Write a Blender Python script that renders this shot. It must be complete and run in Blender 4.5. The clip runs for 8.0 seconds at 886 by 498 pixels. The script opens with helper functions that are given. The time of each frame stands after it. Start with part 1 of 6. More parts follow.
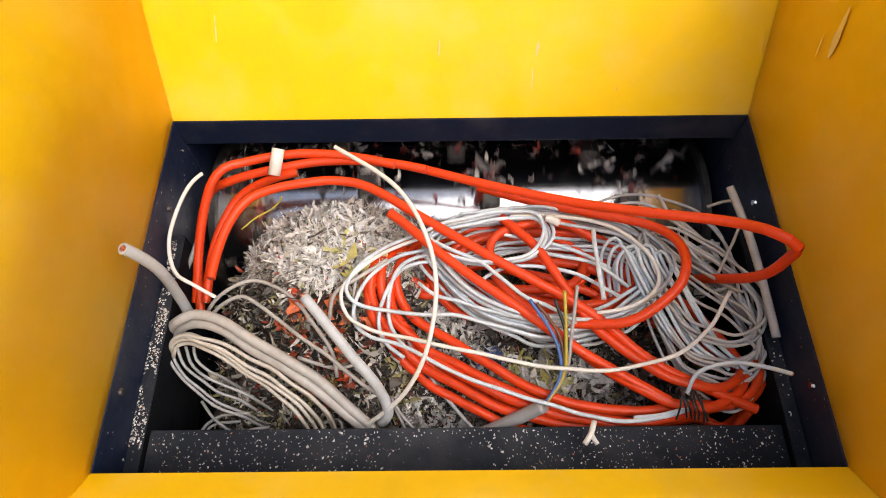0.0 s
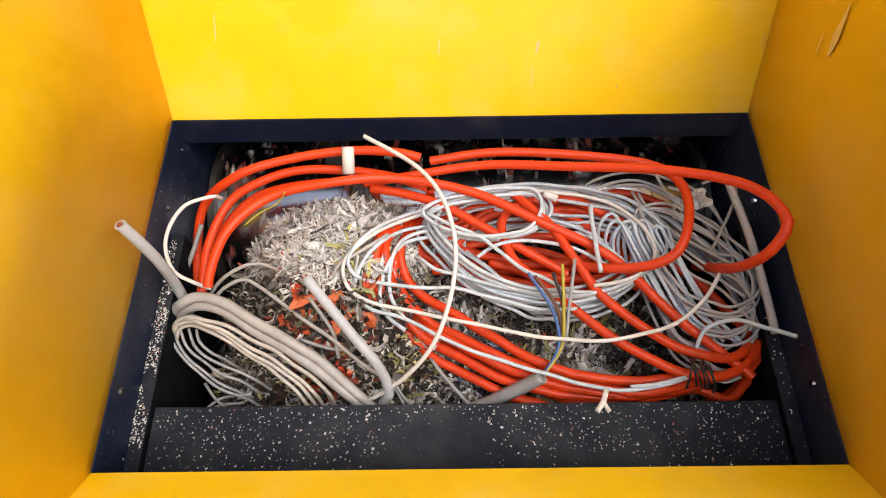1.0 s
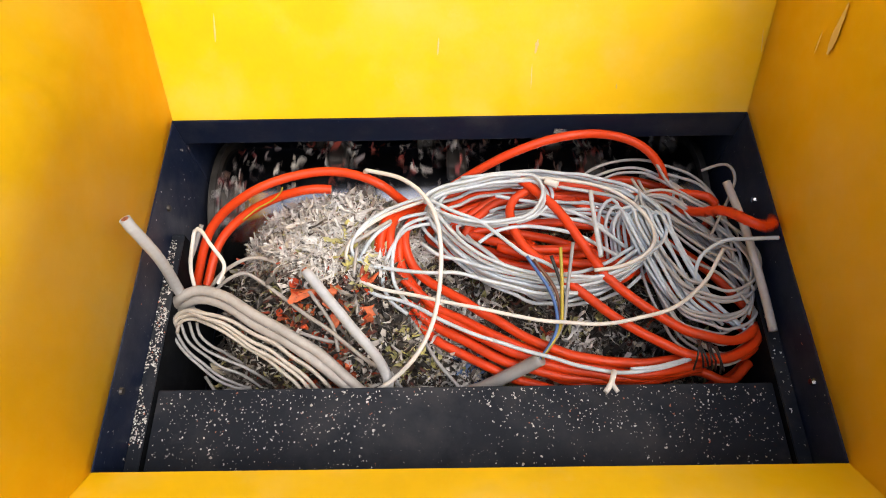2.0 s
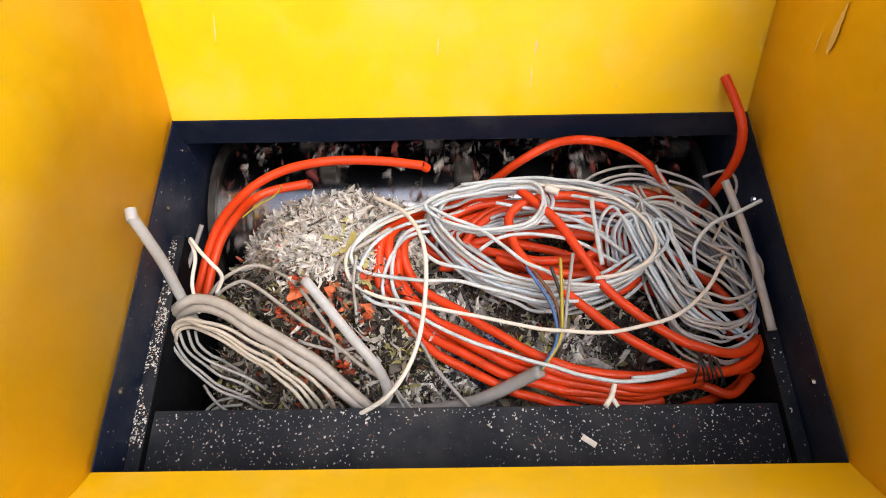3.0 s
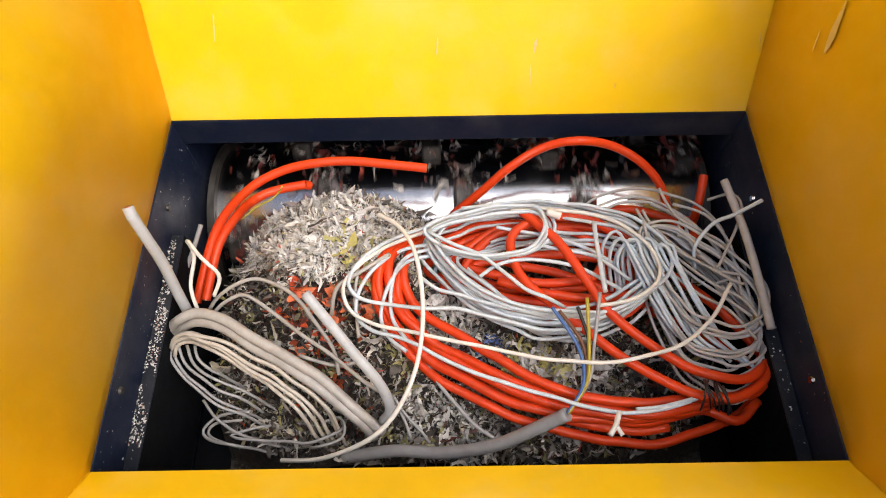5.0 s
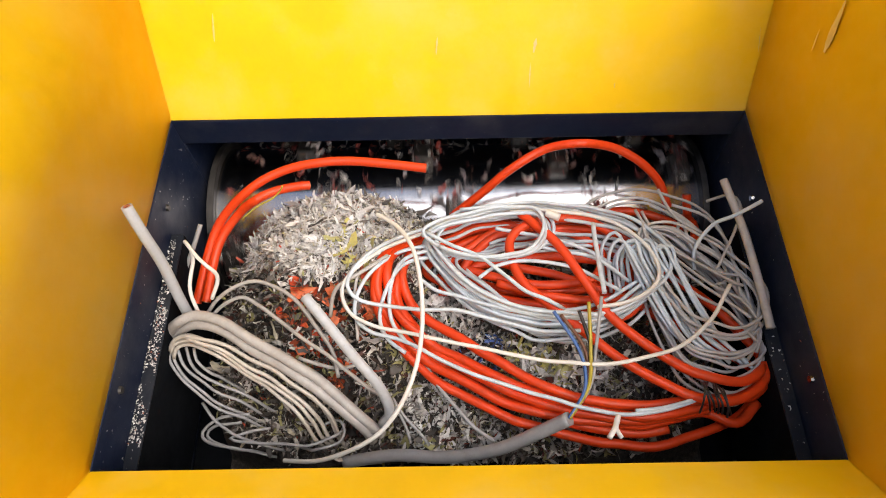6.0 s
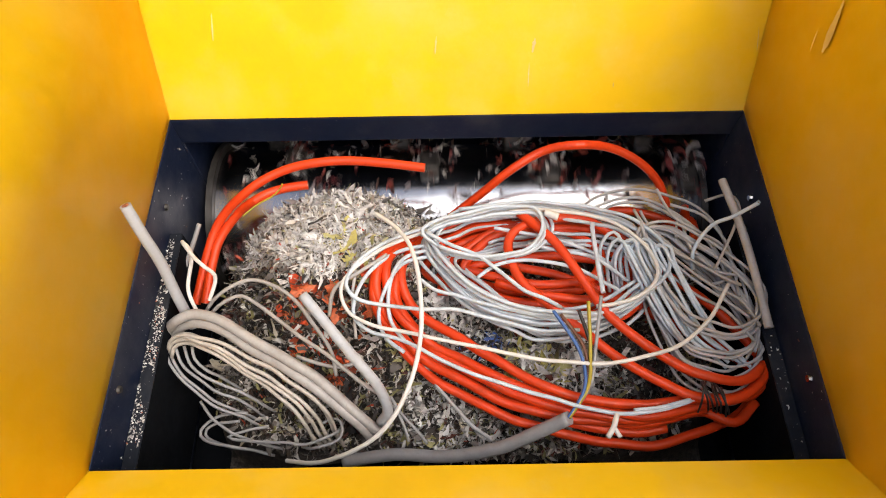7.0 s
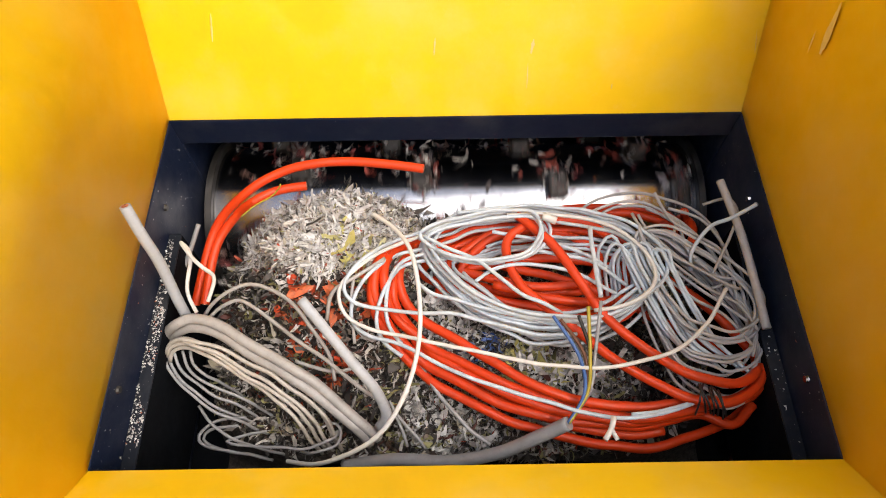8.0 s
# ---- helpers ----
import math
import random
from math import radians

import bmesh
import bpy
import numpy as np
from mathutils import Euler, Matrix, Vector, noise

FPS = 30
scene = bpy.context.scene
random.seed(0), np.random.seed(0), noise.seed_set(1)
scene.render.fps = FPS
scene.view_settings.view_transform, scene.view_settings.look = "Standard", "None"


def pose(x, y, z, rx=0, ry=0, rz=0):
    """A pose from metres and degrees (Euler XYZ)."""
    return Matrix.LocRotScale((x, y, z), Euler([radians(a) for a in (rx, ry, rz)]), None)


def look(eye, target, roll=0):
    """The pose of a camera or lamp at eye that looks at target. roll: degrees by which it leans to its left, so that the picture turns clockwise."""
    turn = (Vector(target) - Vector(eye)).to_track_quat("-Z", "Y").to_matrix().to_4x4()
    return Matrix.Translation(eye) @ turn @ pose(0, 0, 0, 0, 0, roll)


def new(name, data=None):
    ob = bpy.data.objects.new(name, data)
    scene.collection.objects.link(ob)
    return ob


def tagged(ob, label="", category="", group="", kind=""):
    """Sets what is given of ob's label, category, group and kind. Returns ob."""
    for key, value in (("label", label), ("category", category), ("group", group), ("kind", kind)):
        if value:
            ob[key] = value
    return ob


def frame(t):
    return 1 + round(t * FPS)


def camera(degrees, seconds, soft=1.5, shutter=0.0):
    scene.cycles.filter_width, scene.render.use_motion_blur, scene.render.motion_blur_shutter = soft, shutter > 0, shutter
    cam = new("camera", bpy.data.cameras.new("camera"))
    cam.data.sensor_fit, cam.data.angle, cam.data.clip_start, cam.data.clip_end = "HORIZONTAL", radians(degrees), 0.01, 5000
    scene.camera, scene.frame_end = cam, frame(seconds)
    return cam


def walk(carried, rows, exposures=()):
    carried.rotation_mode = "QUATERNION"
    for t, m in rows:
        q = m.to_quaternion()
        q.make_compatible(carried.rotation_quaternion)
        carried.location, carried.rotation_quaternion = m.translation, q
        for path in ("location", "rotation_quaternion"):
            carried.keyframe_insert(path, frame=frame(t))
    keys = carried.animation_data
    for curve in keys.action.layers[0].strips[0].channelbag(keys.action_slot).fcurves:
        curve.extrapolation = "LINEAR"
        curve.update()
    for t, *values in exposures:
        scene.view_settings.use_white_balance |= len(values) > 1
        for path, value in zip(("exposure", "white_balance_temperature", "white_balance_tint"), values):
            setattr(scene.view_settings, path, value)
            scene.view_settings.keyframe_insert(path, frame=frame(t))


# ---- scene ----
cam = camera(67.9, 8.0, soft=1.0, shutter=0.3)
PATH = [
    (0, look((-0.0173, -0.3019, 0.6155), (-0.0281, 0.6362, -1.1509), -1.184)),
    (0.5, look((-0.0180, -0.3023, 0.6147), (-0.0273, 0.6352, -1.1520), -1.170)),
    (1, look((-0.0182, -0.3028, 0.6142), (-0.0269, 0.6349, -1.1524), -1.188)),
    (1.5, look((-0.0177, -0.3040, 0.6139), (-0.0274, 0.6357, -1.1516), -1.305)),
    (3, look((-0.0162, -0.3057, 0.6135), (-0.0291, 0.6377, -1.1500), -1.552)),
    (3.5, look((-0.0158, -0.3068, 0.6131), (-0.0298, 0.6388, -1.1491), -1.660)),
    (4, look((-0.0169, -0.3073, 0.6127), (-0.0286, 0.6391, -1.1491), -1.540)),
    (4.5, look((-0.0179, -0.3082, 0.6124), (-0.0261, 0.6399, -1.1486), -1.364)),
    (6, look((-0.0181, -0.3094, 0.6121), (-0.0232, 0.6405, -1.1479), -1.221)),
    (6.5, look((-0.0184, -0.3098, 0.6121), (-0.0207, 0.6400, -1.1480), -1.086)),
    (7, look((-0.0188, -0.3094, 0.6126), (-0.0186, 0.6385, -1.1485), -0.924)),
    (7.5, look((-0.0185, -0.3093, 0.6134), (-0.0173, 0.6379, -1.1480), -0.838)),
    (8, look((-0.0180, -0.3098, 0.6142), (-0.0161, 0.6388, -1.1466), -0.781)),
]
walk(cam, PATH)

# ---- light ----
SUN_EL, SUN_AZ = radians(60), radians(129)      # azimuth clockwise from +y
world = bpy.data.worlds.new("sky")
scene.world = world
world.use_nodes = True
wn = world.node_tree.nodes
sky = wn.new("ShaderNodeTexSky")
sky.sky_type, sky.sun_disc = "NISHITA", False
sky.sun_elevation, sky.sun_rotation = SUN_EL, SUN_AZ
sky.air_density, sky.dust_density = 1.0, 5.0
world.node_tree.links.new(sky.outputs[0], wn["Background"].inputs[0])
wn["Background"].inputs[1].default_value = 0.15
sun = new("sun", bpy.data.lights.new("sun", "SUN"))
sun.data.energy, sun.data.angle, sun.data.color = 1.0, radians(60), (1.0, 0.98, 0.96)
sun.matrix_world = look((4 * math.sin(SUN_AZ) * math.cos(SUN_EL), 4 * math.cos(SUN_AZ) * math.cos(SUN_EL), 4 * math.sin(SUN_EL)), (0, 0, 0))
scene.view_settings.exposure = 0.55


# ---- materials ----
def material(name, build):
    m = bpy.data.materials.new(name)
    m.use_nodes = True
    t = m.node_tree
    build(t, t.nodes, t.links, t.nodes["Principled BSDF"])
    return m


def noise_tex(t, scale, detail=4, rough=0.6, coord="Object", stretch=None):
    co = t.nodes.new("ShaderNodeTexCoord")
    n = t.nodes.new("ShaderNodeTexNoise")
    n.inputs["Scale"].default_value, n.inputs["Detail"].default_value, n.inputs["Roughness"].default_value = scale, detail, rough
    out = co.outputs[coord]
    if stretch:
        mp = t.nodes.new("ShaderNodeMapping")
        mp.inputs["Scale"].default_value = stretch
        t.links.new(out, mp.inputs[0])
        out = mp.outputs[0]
    t.links.new(out, n.inputs["Vector"])
    return n.outputs["Fac"]


def ramp(t, fac, stops, constant=False):
    r = t.nodes.new("ShaderNodeValToRGB")
    e = r.color_ramp.elements
    while len(e) < len(stops):
        e.new(0.5)
    for el, (p, c) in zip(e, stops):
        el.position, el.color = p, (*c, 1) if len(c) == 3 else c
    if constant:
        r.color_ramp.interpolation = "CONSTANT"
    t.links.new(fac, r.inputs[0])
    return r.outputs[0]


def mix(t, fac, a, b):
    m = t.nodes.new("ShaderNodeMix")
    m.data_type = "RGBA"
    for sock, v in ((0, fac), (6, a), (7, b)):
        if isinstance(v, (tuple, float, int)):
            m.inputs[sock].default_value = (*v, 1) if isinstance(v, tuple) else v
        else:
            t.links.new(v, m.inputs[sock])
    return m.outputs[2]


def bump(t, p, fac, strength, dist):
    b = t.nodes.new("ShaderNodeBump")
    b.inputs["Strength"].default_value, b.inputs["Distance"].default_value = strength, dist
    t.links.new(fac, b.inputs["Height"])
    t.links.new(b.outputs[0], p.inputs["Normal"])


def paint(base, worn, rough, scratch, speck, gloss=0.4):
    def build(t, n, l, p):
        p.inputs["Specular IOR Level"].default_value = gloss
        blotch = ramp(t, noise_tex(t, 9, 5), [(0.35, (0, 0, 0)), (0.75, (1, 1, 1))])
        c = mix(t, blotch, base, tuple(min(1, v * 1.12) for v in base))
        cloud = ramp(t, noise_tex(t, 7, 7, 0.65), [(0.47, (0, 0, 0)), (0.68, (scratch * 1.6,) * 3)])
        c = mix(t, cloud, c, worn)
        dust = ramp(t, noise_tex(t, 26, 8, 0.75), [(0.60, (0, 0, 0)), (0.72, (scratch, scratch, scratch))])
        c = mix(t, dust, c, worn)
        streak = ramp(t, noise_tex(t, 30, 6, 0.7, stretch=(6, 6, 0.35)), [(0.68, (0, 0, 0)), (0.74, (scratch, scratch, scratch))])
        c = mix(t, streak, c, worn)
        dots = ramp(t, noise_tex(t, 420, 2), [(speck, (0, 0, 0)), (speck + 0.04, (0.8, 0.8, 0.8))])
        c = mix(t, dots, c, worn)
        l.new(c, p.inputs["Base Color"])
        l.new(ramp(t, noise_tex(t, 40, 5), [(0.3, (rough - 0.08,) * 3), (0.8, (rough + 0.15,) * 3)]), p.inputs["Roughness"])
        bump(t, p, noise_tex(t, 300, 2), 0.12, 0.001)
    return build


yellow_paint = material("yellow_paint", paint((0.90, 0.57, 0.003), (0.92, 0.68, 0.22), 0.50, 0.20, 0.80, 0.4))
black_paint = material("black_paint", paint((0.006, 0.012, 0.034), (0.30, 0.29, 0.27), 0.48, 0.06, 0.72, 0.3))
ram_paint = material("ram_paint", paint((0.010, 0.013, 0.020), (0.38, 0.37, 0.36), 0.65, 0.05, 0.71, 0.18))


def rotor_build(t, n, l, p):
    c = ramp(t, noise_tex(t, 14, 6, stretch=(1, 0.2, 0.2)), [(0.3, (0.30, 0.30, 0.31)), (0.7, (0.58, 0.58, 0.59))])
    l.new(c, p.inputs["Base Color"])
    p.inputs["Metallic"].default_value = 1.0
    l.new(ramp(t, noise_tex(t, 60, 4, stretch=(1, 0.1, 0.1)), [(0.3, (0.13,) * 3), (0.7, (0.22,) * 3)]), p.inputs["Roughness"])
    bump(t, p, noise_tex(t, 200, 2, stretch=(0.05, 1, 1)), 0.25, 0.0006)


# black paint for the pit, with the recess shade put into its near-black colour
shaded_black = material("shaded_black", paint((0.003, 0.004, 0.006), (0.04, 0.04, 0.04), 0.8, 0.05, 0.74, 0.12))
rotor_steel = material("rotor_steel", rotor_build)


def dark_steel_build(t, n, l, p):
    l.new(ramp(t, noise_tex(t, 60, 6), [(0.3, (0.03, 0.028, 0.026)), (0.75, (0.14, 0.13, 0.12))]), p.inputs["Base Color"])
    p.inputs["Metallic"].default_value = 0.7
    p.inputs["Roughness"].default_value = 0.5


dark_steel = material("dark_steel", dark_steel_build)


def plastic(dull, clean, rough=0.45, dirt=0.4, gloss=0.5):
    """Cable sheath: slightly dirty plastic."""
    def build(t, n, l, p):
        c = mix(t, ramp(t, noise_tex(t, 40, 6, 0.7), [(0.42, (0, 0, 0)), (0.72, (dirt,) * 3)]), clean, dull)
        c = mix(t, ramp(t, noise_tex(t, 380, 3), [(0.62, (0, 0, 0)), (0.75, (dirt * 0.8,) * 3)]), c, dull)
        l.new(c, p.inputs["Base Color"])
        l.new(ramp(t, noise_tex(t, 90, 4), [(0.3, (rough - 0.1,) * 3), (0.8, (rough + 0.15,) * 3)]), p.inputs["Roughness"])
        p.inputs["Specular IOR Level"].default_value = gloss
        bump(t, p, noise_tex(t, 260, 3), 0.2, 0.0006)
    return build


orange_pvc = material("orange_pvc", plastic((0.40, 0.045, 0.012), (0.72, 0.052, 0.005), 0.42, 0.55, 0.4))
dusty_pvc = material("dusty_pvc", plastic((0.24, 0.22, 0.20), (0.50, 0.485, 0.47), 0.5, 0.5))
grey_pvc = material("grey_pvc", plastic((0.22, 0.21, 0.20), (0.58, 0.65, 0.70), 0.40, 0.45))
warm_pvc = material("warm_pvc", plastic((0.21, 0.18, 0.15), (0.43, 0.41, 0.385), 0.42, 0.55))
cream_pvc = material("cream_pvc", plastic((0.28, 0.24, 0.19), (0.52, 0.475, 0.41), 0.42, 0.6))
white_pvc = material("white_pvc", plastic((0.45, 0.43, 0.38), (0.72, 0.70, 0.65), 0.42, 0.4))
mid_grey_pvc = material("mid_grey_pvc", plastic((0.16, 0.15, 0.14), (0.33, 0.33, 0.33), 0.42, 0.45))
pale_grey_pvc = material("pale_grey_pvc", plastic((0.24, 0.23, 0.22), (0.46, 0.48, 0.50), 0.42, 0.45))
black_pvc = material("black_pvc", plastic((0.05, 0.05, 0.05), (0.015, 0.015, 0.016), 0.4, 0.4))
blue_pvc = material("blue_pvc", plastic((0.06, 0.09, 0.16), (0.05, 0.13, 0.36), 0.4, 0.4))
brown_pvc = material("brown_pvc", plastic((0.10, 0.05, 0.03), (0.13, 0.05, 0.025), 0.4, 0.4))
yellow_pvc = material("yellow_pvc", plastic((0.35, 0.28, 0.05), (0.42, 0.33, 0.03), 0.4, 0.4))


def copper_build(t, n, l, p):
    l.new(ramp(t, noise_tex(t, 400, 2), [(0.4, (0.35, 0.10, 0.06)), (0.6, (0.75, 0.34, 0.2))]), p.inputs["Base Color"])
    p.inputs["Metallic"].default_value, p.inputs["Roughness"].default_value = 0.8, 0.35


copper = material("copper", copper_build)


def shreds(stops, rough=0.6):
    """Each flake takes one colour of the mix."""
    def build(t, n, l, p):
        g = t.nodes.new("ShaderNodeNewGeometry")
        c = ramp(t, g.outputs["Random Per Island"], stops, True)
        c = mix(t, ramp(t, noise_tex(t, 150, 4), [(0.45, (0, 0, 0)), (0.75, (0.5,) * 3)]), c, (0.07, 0.055, 0.045))
        l.new(c, p.inputs["Base Color"])
        p.inputs["Roughness"].default_value = rough
        bump(t, p, noise_tex(t, 300, 2), 0.3, 0.001)
    return build


mixed_shreds = material("mixed_shreds", shreds([
    (0.0, (0.06, 0.05, 0.045)), (0.14, (0.60, 0.57, 0.51)), (0.30, (0.20, 0.17, 0.15)), (0.36, (0.50, 0.47, 0.42)), (0.50, (0.70, 0.67, 0.62)),
    (0.68, (0.17, 0.13, 0.10)), (0.76, (0.46, 0.41, 0.31)), (0.87, (0.05, 0.045, 0.04)), (0.91, (0.38, 0.36, 0.15)), (0.975, (0.42, 0.07, 0.03))]))
dark_shreds = material("dark_shreds", shreds([
    (0.0, (0.025, 0.022, 0.02)), (0.30, (0.09, 0.08, 0.07)), (0.50, (0.22, 0.20, 0.18)), (0.62, (0.06, 0.035, 0.025)), (0.74, (0.42, 0.40, 0.37)),
    (0.84, (0.12, 0.035, 0.025)), (0.91, (0.30, 0.28, 0.12))]))
orange_shreds = material("orange_shreds", shreds([(0.0, (0.62, 0.07, 0.015)), (0.4, (0.34, 0.06, 0.02)), (0.7, (0.70, 0.16, 0.05))]))
yellow_shreds = material("yellow_shreds", shreds([(0.0, (0.55, 0.50, 0.16)), (0.4, (0.42, 0.40, 0.16)), (0.7, (0.60, 0.56, 0.30))]))
blue_shreds = material("blue_shreds", shreds([(0.0, (0.05, 0.12, 0.38)), (0.5, (0.10, 0.16, 0.30))]))
pale_shreds = material("pale_shreds", shreds([(0.0, (0.66, 0.65, 0.62)), (0.4, (0.50, 0.48, 0.46)), (0.75, (0.75, 0.74, 0.72))]))
rotor_shreds = material("rotor_shreds", shreds([
    (0.0, (0.55, 0.53, 0.50)), (0.3, (0.10, 0.09, 0.09)), (0.45, (0.25, 0.05, 0.05)), (0.62, (0.24, 0.21, 0.22)), (0.8, (0.38, 0.07, 0.05)), (0.9, (0.18, 0.10, 0.08))]))
dust_flakes = material("dust_flakes", shreds([(0.0, (0.62, 0.61, 0.58)), (0.4, (0.42, 0.41, 0.38)), (0.75, (0.75, 0.74, 0.72)), (0.94, (0.45, 0.15, 0.08))]))


# dark brown mottle for the sheet that fills the heap beneath the loose strips
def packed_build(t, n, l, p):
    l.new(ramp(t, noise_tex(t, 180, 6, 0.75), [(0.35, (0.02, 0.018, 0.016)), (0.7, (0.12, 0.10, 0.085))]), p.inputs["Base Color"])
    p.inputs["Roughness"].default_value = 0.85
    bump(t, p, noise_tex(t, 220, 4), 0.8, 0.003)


core_brown = material("core_brown", packed_build)


def concrete_build(t, n, l, p):
    l.new(ramp(t, noise_tex(t, 3, 10, 0.7), [(0.3, (0.22, 0.21, 0.20)), (0.7, (0.36, 0.35, 0.33))]), p.inputs["Base Color"])
    p.inputs["Roughness"].default_value = 0.85


concrete = material("concrete", concrete_build)


# ---- builders ----
def mesh_ob(name, verts, faces, mat, parent=None, smooth=False, label=""):
    me = bpy.data.meshes.new(name)
    me.from_pydata([tuple(v) for v in verts], [], faces)
    me.materials.append(mat)
    if smooth:
        me.polygons.foreach_set("use_smooth", [len(q) == 4 for q in faces])
    me.update()
    ob = new(name, me)
    if parent:
        ob.parent = parent
    return tagged(ob, label)


def part(name, bm, mat, parent, label="", smooth=False):
    me = bpy.data.meshes.new(name)
    bmesh.ops.recalc_face_normals(bm, faces=bm.faces)
    bm.to_mesh(me)
    bm.free()
    me.materials.append(mat)
    if smooth:
        me.polygons.foreach_set("use_smooth", [True] * len(me.polygons))
    ob = new(name, me)
    if parent:
        ob.parent = parent
    return tagged(ob, label)


def block(x0, x1, y0, y1, z0, z1, bevel=0.002, bm=None):
    bm = bm or bmesh.new()
    m = Matrix.LocRotScale(((x0 + x1) / 2, (y0 + y1) / 2, (z0 + z1) / 2), None, (x1 - x0, y1 - y0, z1 - z0))
    made = bmesh.ops.create_cube(bm, size=1, matrix=m)["verts"]
    if bevel:
        edges = list({e for v in made for e in v.link_edges})
        bmesh.ops.bevel(bm, geom=edges, offset=bevel, segments=2, profile=0.5, affect="EDGES")
    return bm


def prism(profile, axis, lo, hi, bevel=0.0):
    """A profile of (a, b) pairs pushed along an axis: 'x' takes (y, z), 'y' takes (x, z)."""
    bm = bmesh.new()
    def place(a, b, s):
        return (s, a, b) if axis == "x" else (a, s, b)
    near = [bm.verts.new(place(a, b, lo)) for a, b in profile]
    far = [bm.verts.new(place(a, b, hi)) for a, b in profile]
    n = len(profile)
    bm.faces.new(near), bm.faces.new(far[::-1])
    for i in range(n):
        bm.faces.new((near[i], far[i], far[(i + 1) % n], near[(i + 1) % n]))
    if bevel:
        bmesh.ops.bevel(bm, geom=bm.edges[:], offset=bevel, segments=2, profile=0.5, affect="EDGES")
    return bm


def spline(points, count, closed=False):
    """A smooth line through the points, cut into even steps."""
    p = np.array(points, float)
    n = len(p)
    spans = n if closed else n - 1
    dense = []
    for i in range(spans):
        if closed:
            a, b, c, d = p[(i - 1) % n], p[i], p[(i + 1) % n], p[(i + 2) % n]
        else:
            a, b, c, d = p[max(i - 1, 0)], p[i], p[i + 1], p[min(i + 2, n - 1)]
        for u in np.linspace(0, 1, 16, endpoint=False):
            dense.append(0.5 * (2 * b + (c - a) * u + (2 * a - 5 * b + 4 * c - d) * u * u + (3 * b - a - 3 * c + d) * u ** 3))
    dense.append(p[0] if closed else p[-1])
    dense = np.array(dense)
    s = np.concatenate([[0], np.cumsum(np.linalg.norm(np.diff(dense, axis=0), axis=1))])
    want = np.linspace(0, s[-1], count)
    return np.stack([np.interp(want, s, dense[:, k]) for k in range(3)], 1), s[-1]


def tube_geometry(line, radius, sides=8):
    """Rings along a line, with closed ends."""
    line = np.asarray(line)
    tan = np.gradient(line, axis=0)
    tan /= np.linalg.norm(tan, axis=1)[:, None] + 1e-9
    up = np.array([0.13, 0.21, 0.97])
    verts, faces = [], []
    side = np.cross(tan[0], up)
    for i, (c, d) in enumerate(zip(line, tan)):
        side = side - d * side.dot(d)
        side /= np.linalg.norm(side) + 1e-9
        other = np.cross(d, side)
        for k in range(sides):
            a = 2 * math.pi * k / sides
            verts.append(c + radius * (math.cos(a) * side + math.sin(a) * other))
    for i in range(len(line) - 1):
        for k in range(sides):
            j = (k + 1) % sides
            faces.append((i * sides + k, i * sides + j, (i + 1) * sides + j, (i + 1) * sides + k))
    faces.append(tuple(range(sides))[::-1])
    faces.append(tuple((len(line) - 1) * sides + k for k in range(sides)))
    return verts, faces


def cable(name, points, radius, mat, label, group="", closed=False, step=0.006, wobble=0.0, parent=None, category="cable"):
    _, length = spline(points, 10, closed)
    line, _ = spline(points, max(6, int(length / step)), closed)
    if wobble:
        for q in line:
            q += wobble * np.array(noise.noise_vector(Vector(q) * 28))
    v, f = tube_geometry(line, radius)
    ob = mesh_ob(name, v, f, mat, parent, True)
    return ob if parent else tagged(ob, label, category, group)


def coil(name, ring, turns, radius, mat, label, group, spread, lift, seed, wobble=0.002, pivot=None, fan=0.0):
    """One cable wound round a closed ring of points, each turn lying a little differently."""
    rng = random.Random(seed)
    base, _ = spline(ring, 49, True)
    mid = base.mean(axis=0) if pivot is None else np.array(pivot)
    pts = []
    for k in range(turns):
        grow = 1 + spread * rng.uniform(-1, 1)
        squash = 1 + spread * 0.6 * rng.uniform(-1, 1) + fan * (2 * k / max(1, turns - 1) - 1 + rng.uniform(-0.22, 0.22))
        off = np.array([rng.uniform(-1, 1), rng.uniform(-1, 1), 0]) * spread * 0.13
        bulge, phase = rng.uniform(0, 0.5) * spread, rng.uniform(0, 6.3)
        rise = lift * (k / max(1, turns - 1) - 0.5) + rng.uniform(-0.3, 0.3) * radius
        for i in range(0, 48, 4):
            q = mid + (base[i] - mid) * np.array([grow, grow * squash, 1]) * (1 + bulge * math.sin(phase + i / 48 * 4 * math.pi)) + off
            q[2] = base[i][2] + rise + rng.uniform(-0.4, 0.4) * radius
            pts.append(q)
    _, length = spline(pts, 10)
    line, _ = spline(pts, int(length / 0.006))
    for q in line:
        q += wobble * np.array(noise.noise_vector(Vector(q) * 28))
    ob = tagged(new(name), label, "cable", group)
    cuts = np.linspace(0, len(line) - 1, turns + 1).astype(int)
    for a, c in zip(cuts, cuts[1:]):
        v, f = tube_geometry(line[a:min(c + 2, len(line))], radius)
        mesh_ob("cable_loop", v, f, mat, ob, True)
    return ob


def cut_end(parent, at, towards, radius):
    """The bright rim and the copper core of a cut cable end."""
    d = (Vector(towards) - Vector(at)).normalized()
    m = Matrix.Translation(Vector(at) + d * 0.0008) @ d.to_track_quat("Z", "Y").to_matrix().to_4x4()
    bm = bmesh.new()
    bmesh.ops.create_cone(bm, cap_ends=True, segments=12, radius1=radius * 0.62, radius2=radius * 0.6, depth=0.003, matrix=m)
    part("core", bm, copper, parent, "reddish copper core at the cut end")


# ---- hopper ----
W, L = 0.34, 0.200          # half width and half depth of the opening
TOP, T = 0.30, 0.005
LEAN_B, LEAN_F = 0.50, 0.90  # outward lean of the back and front sheets

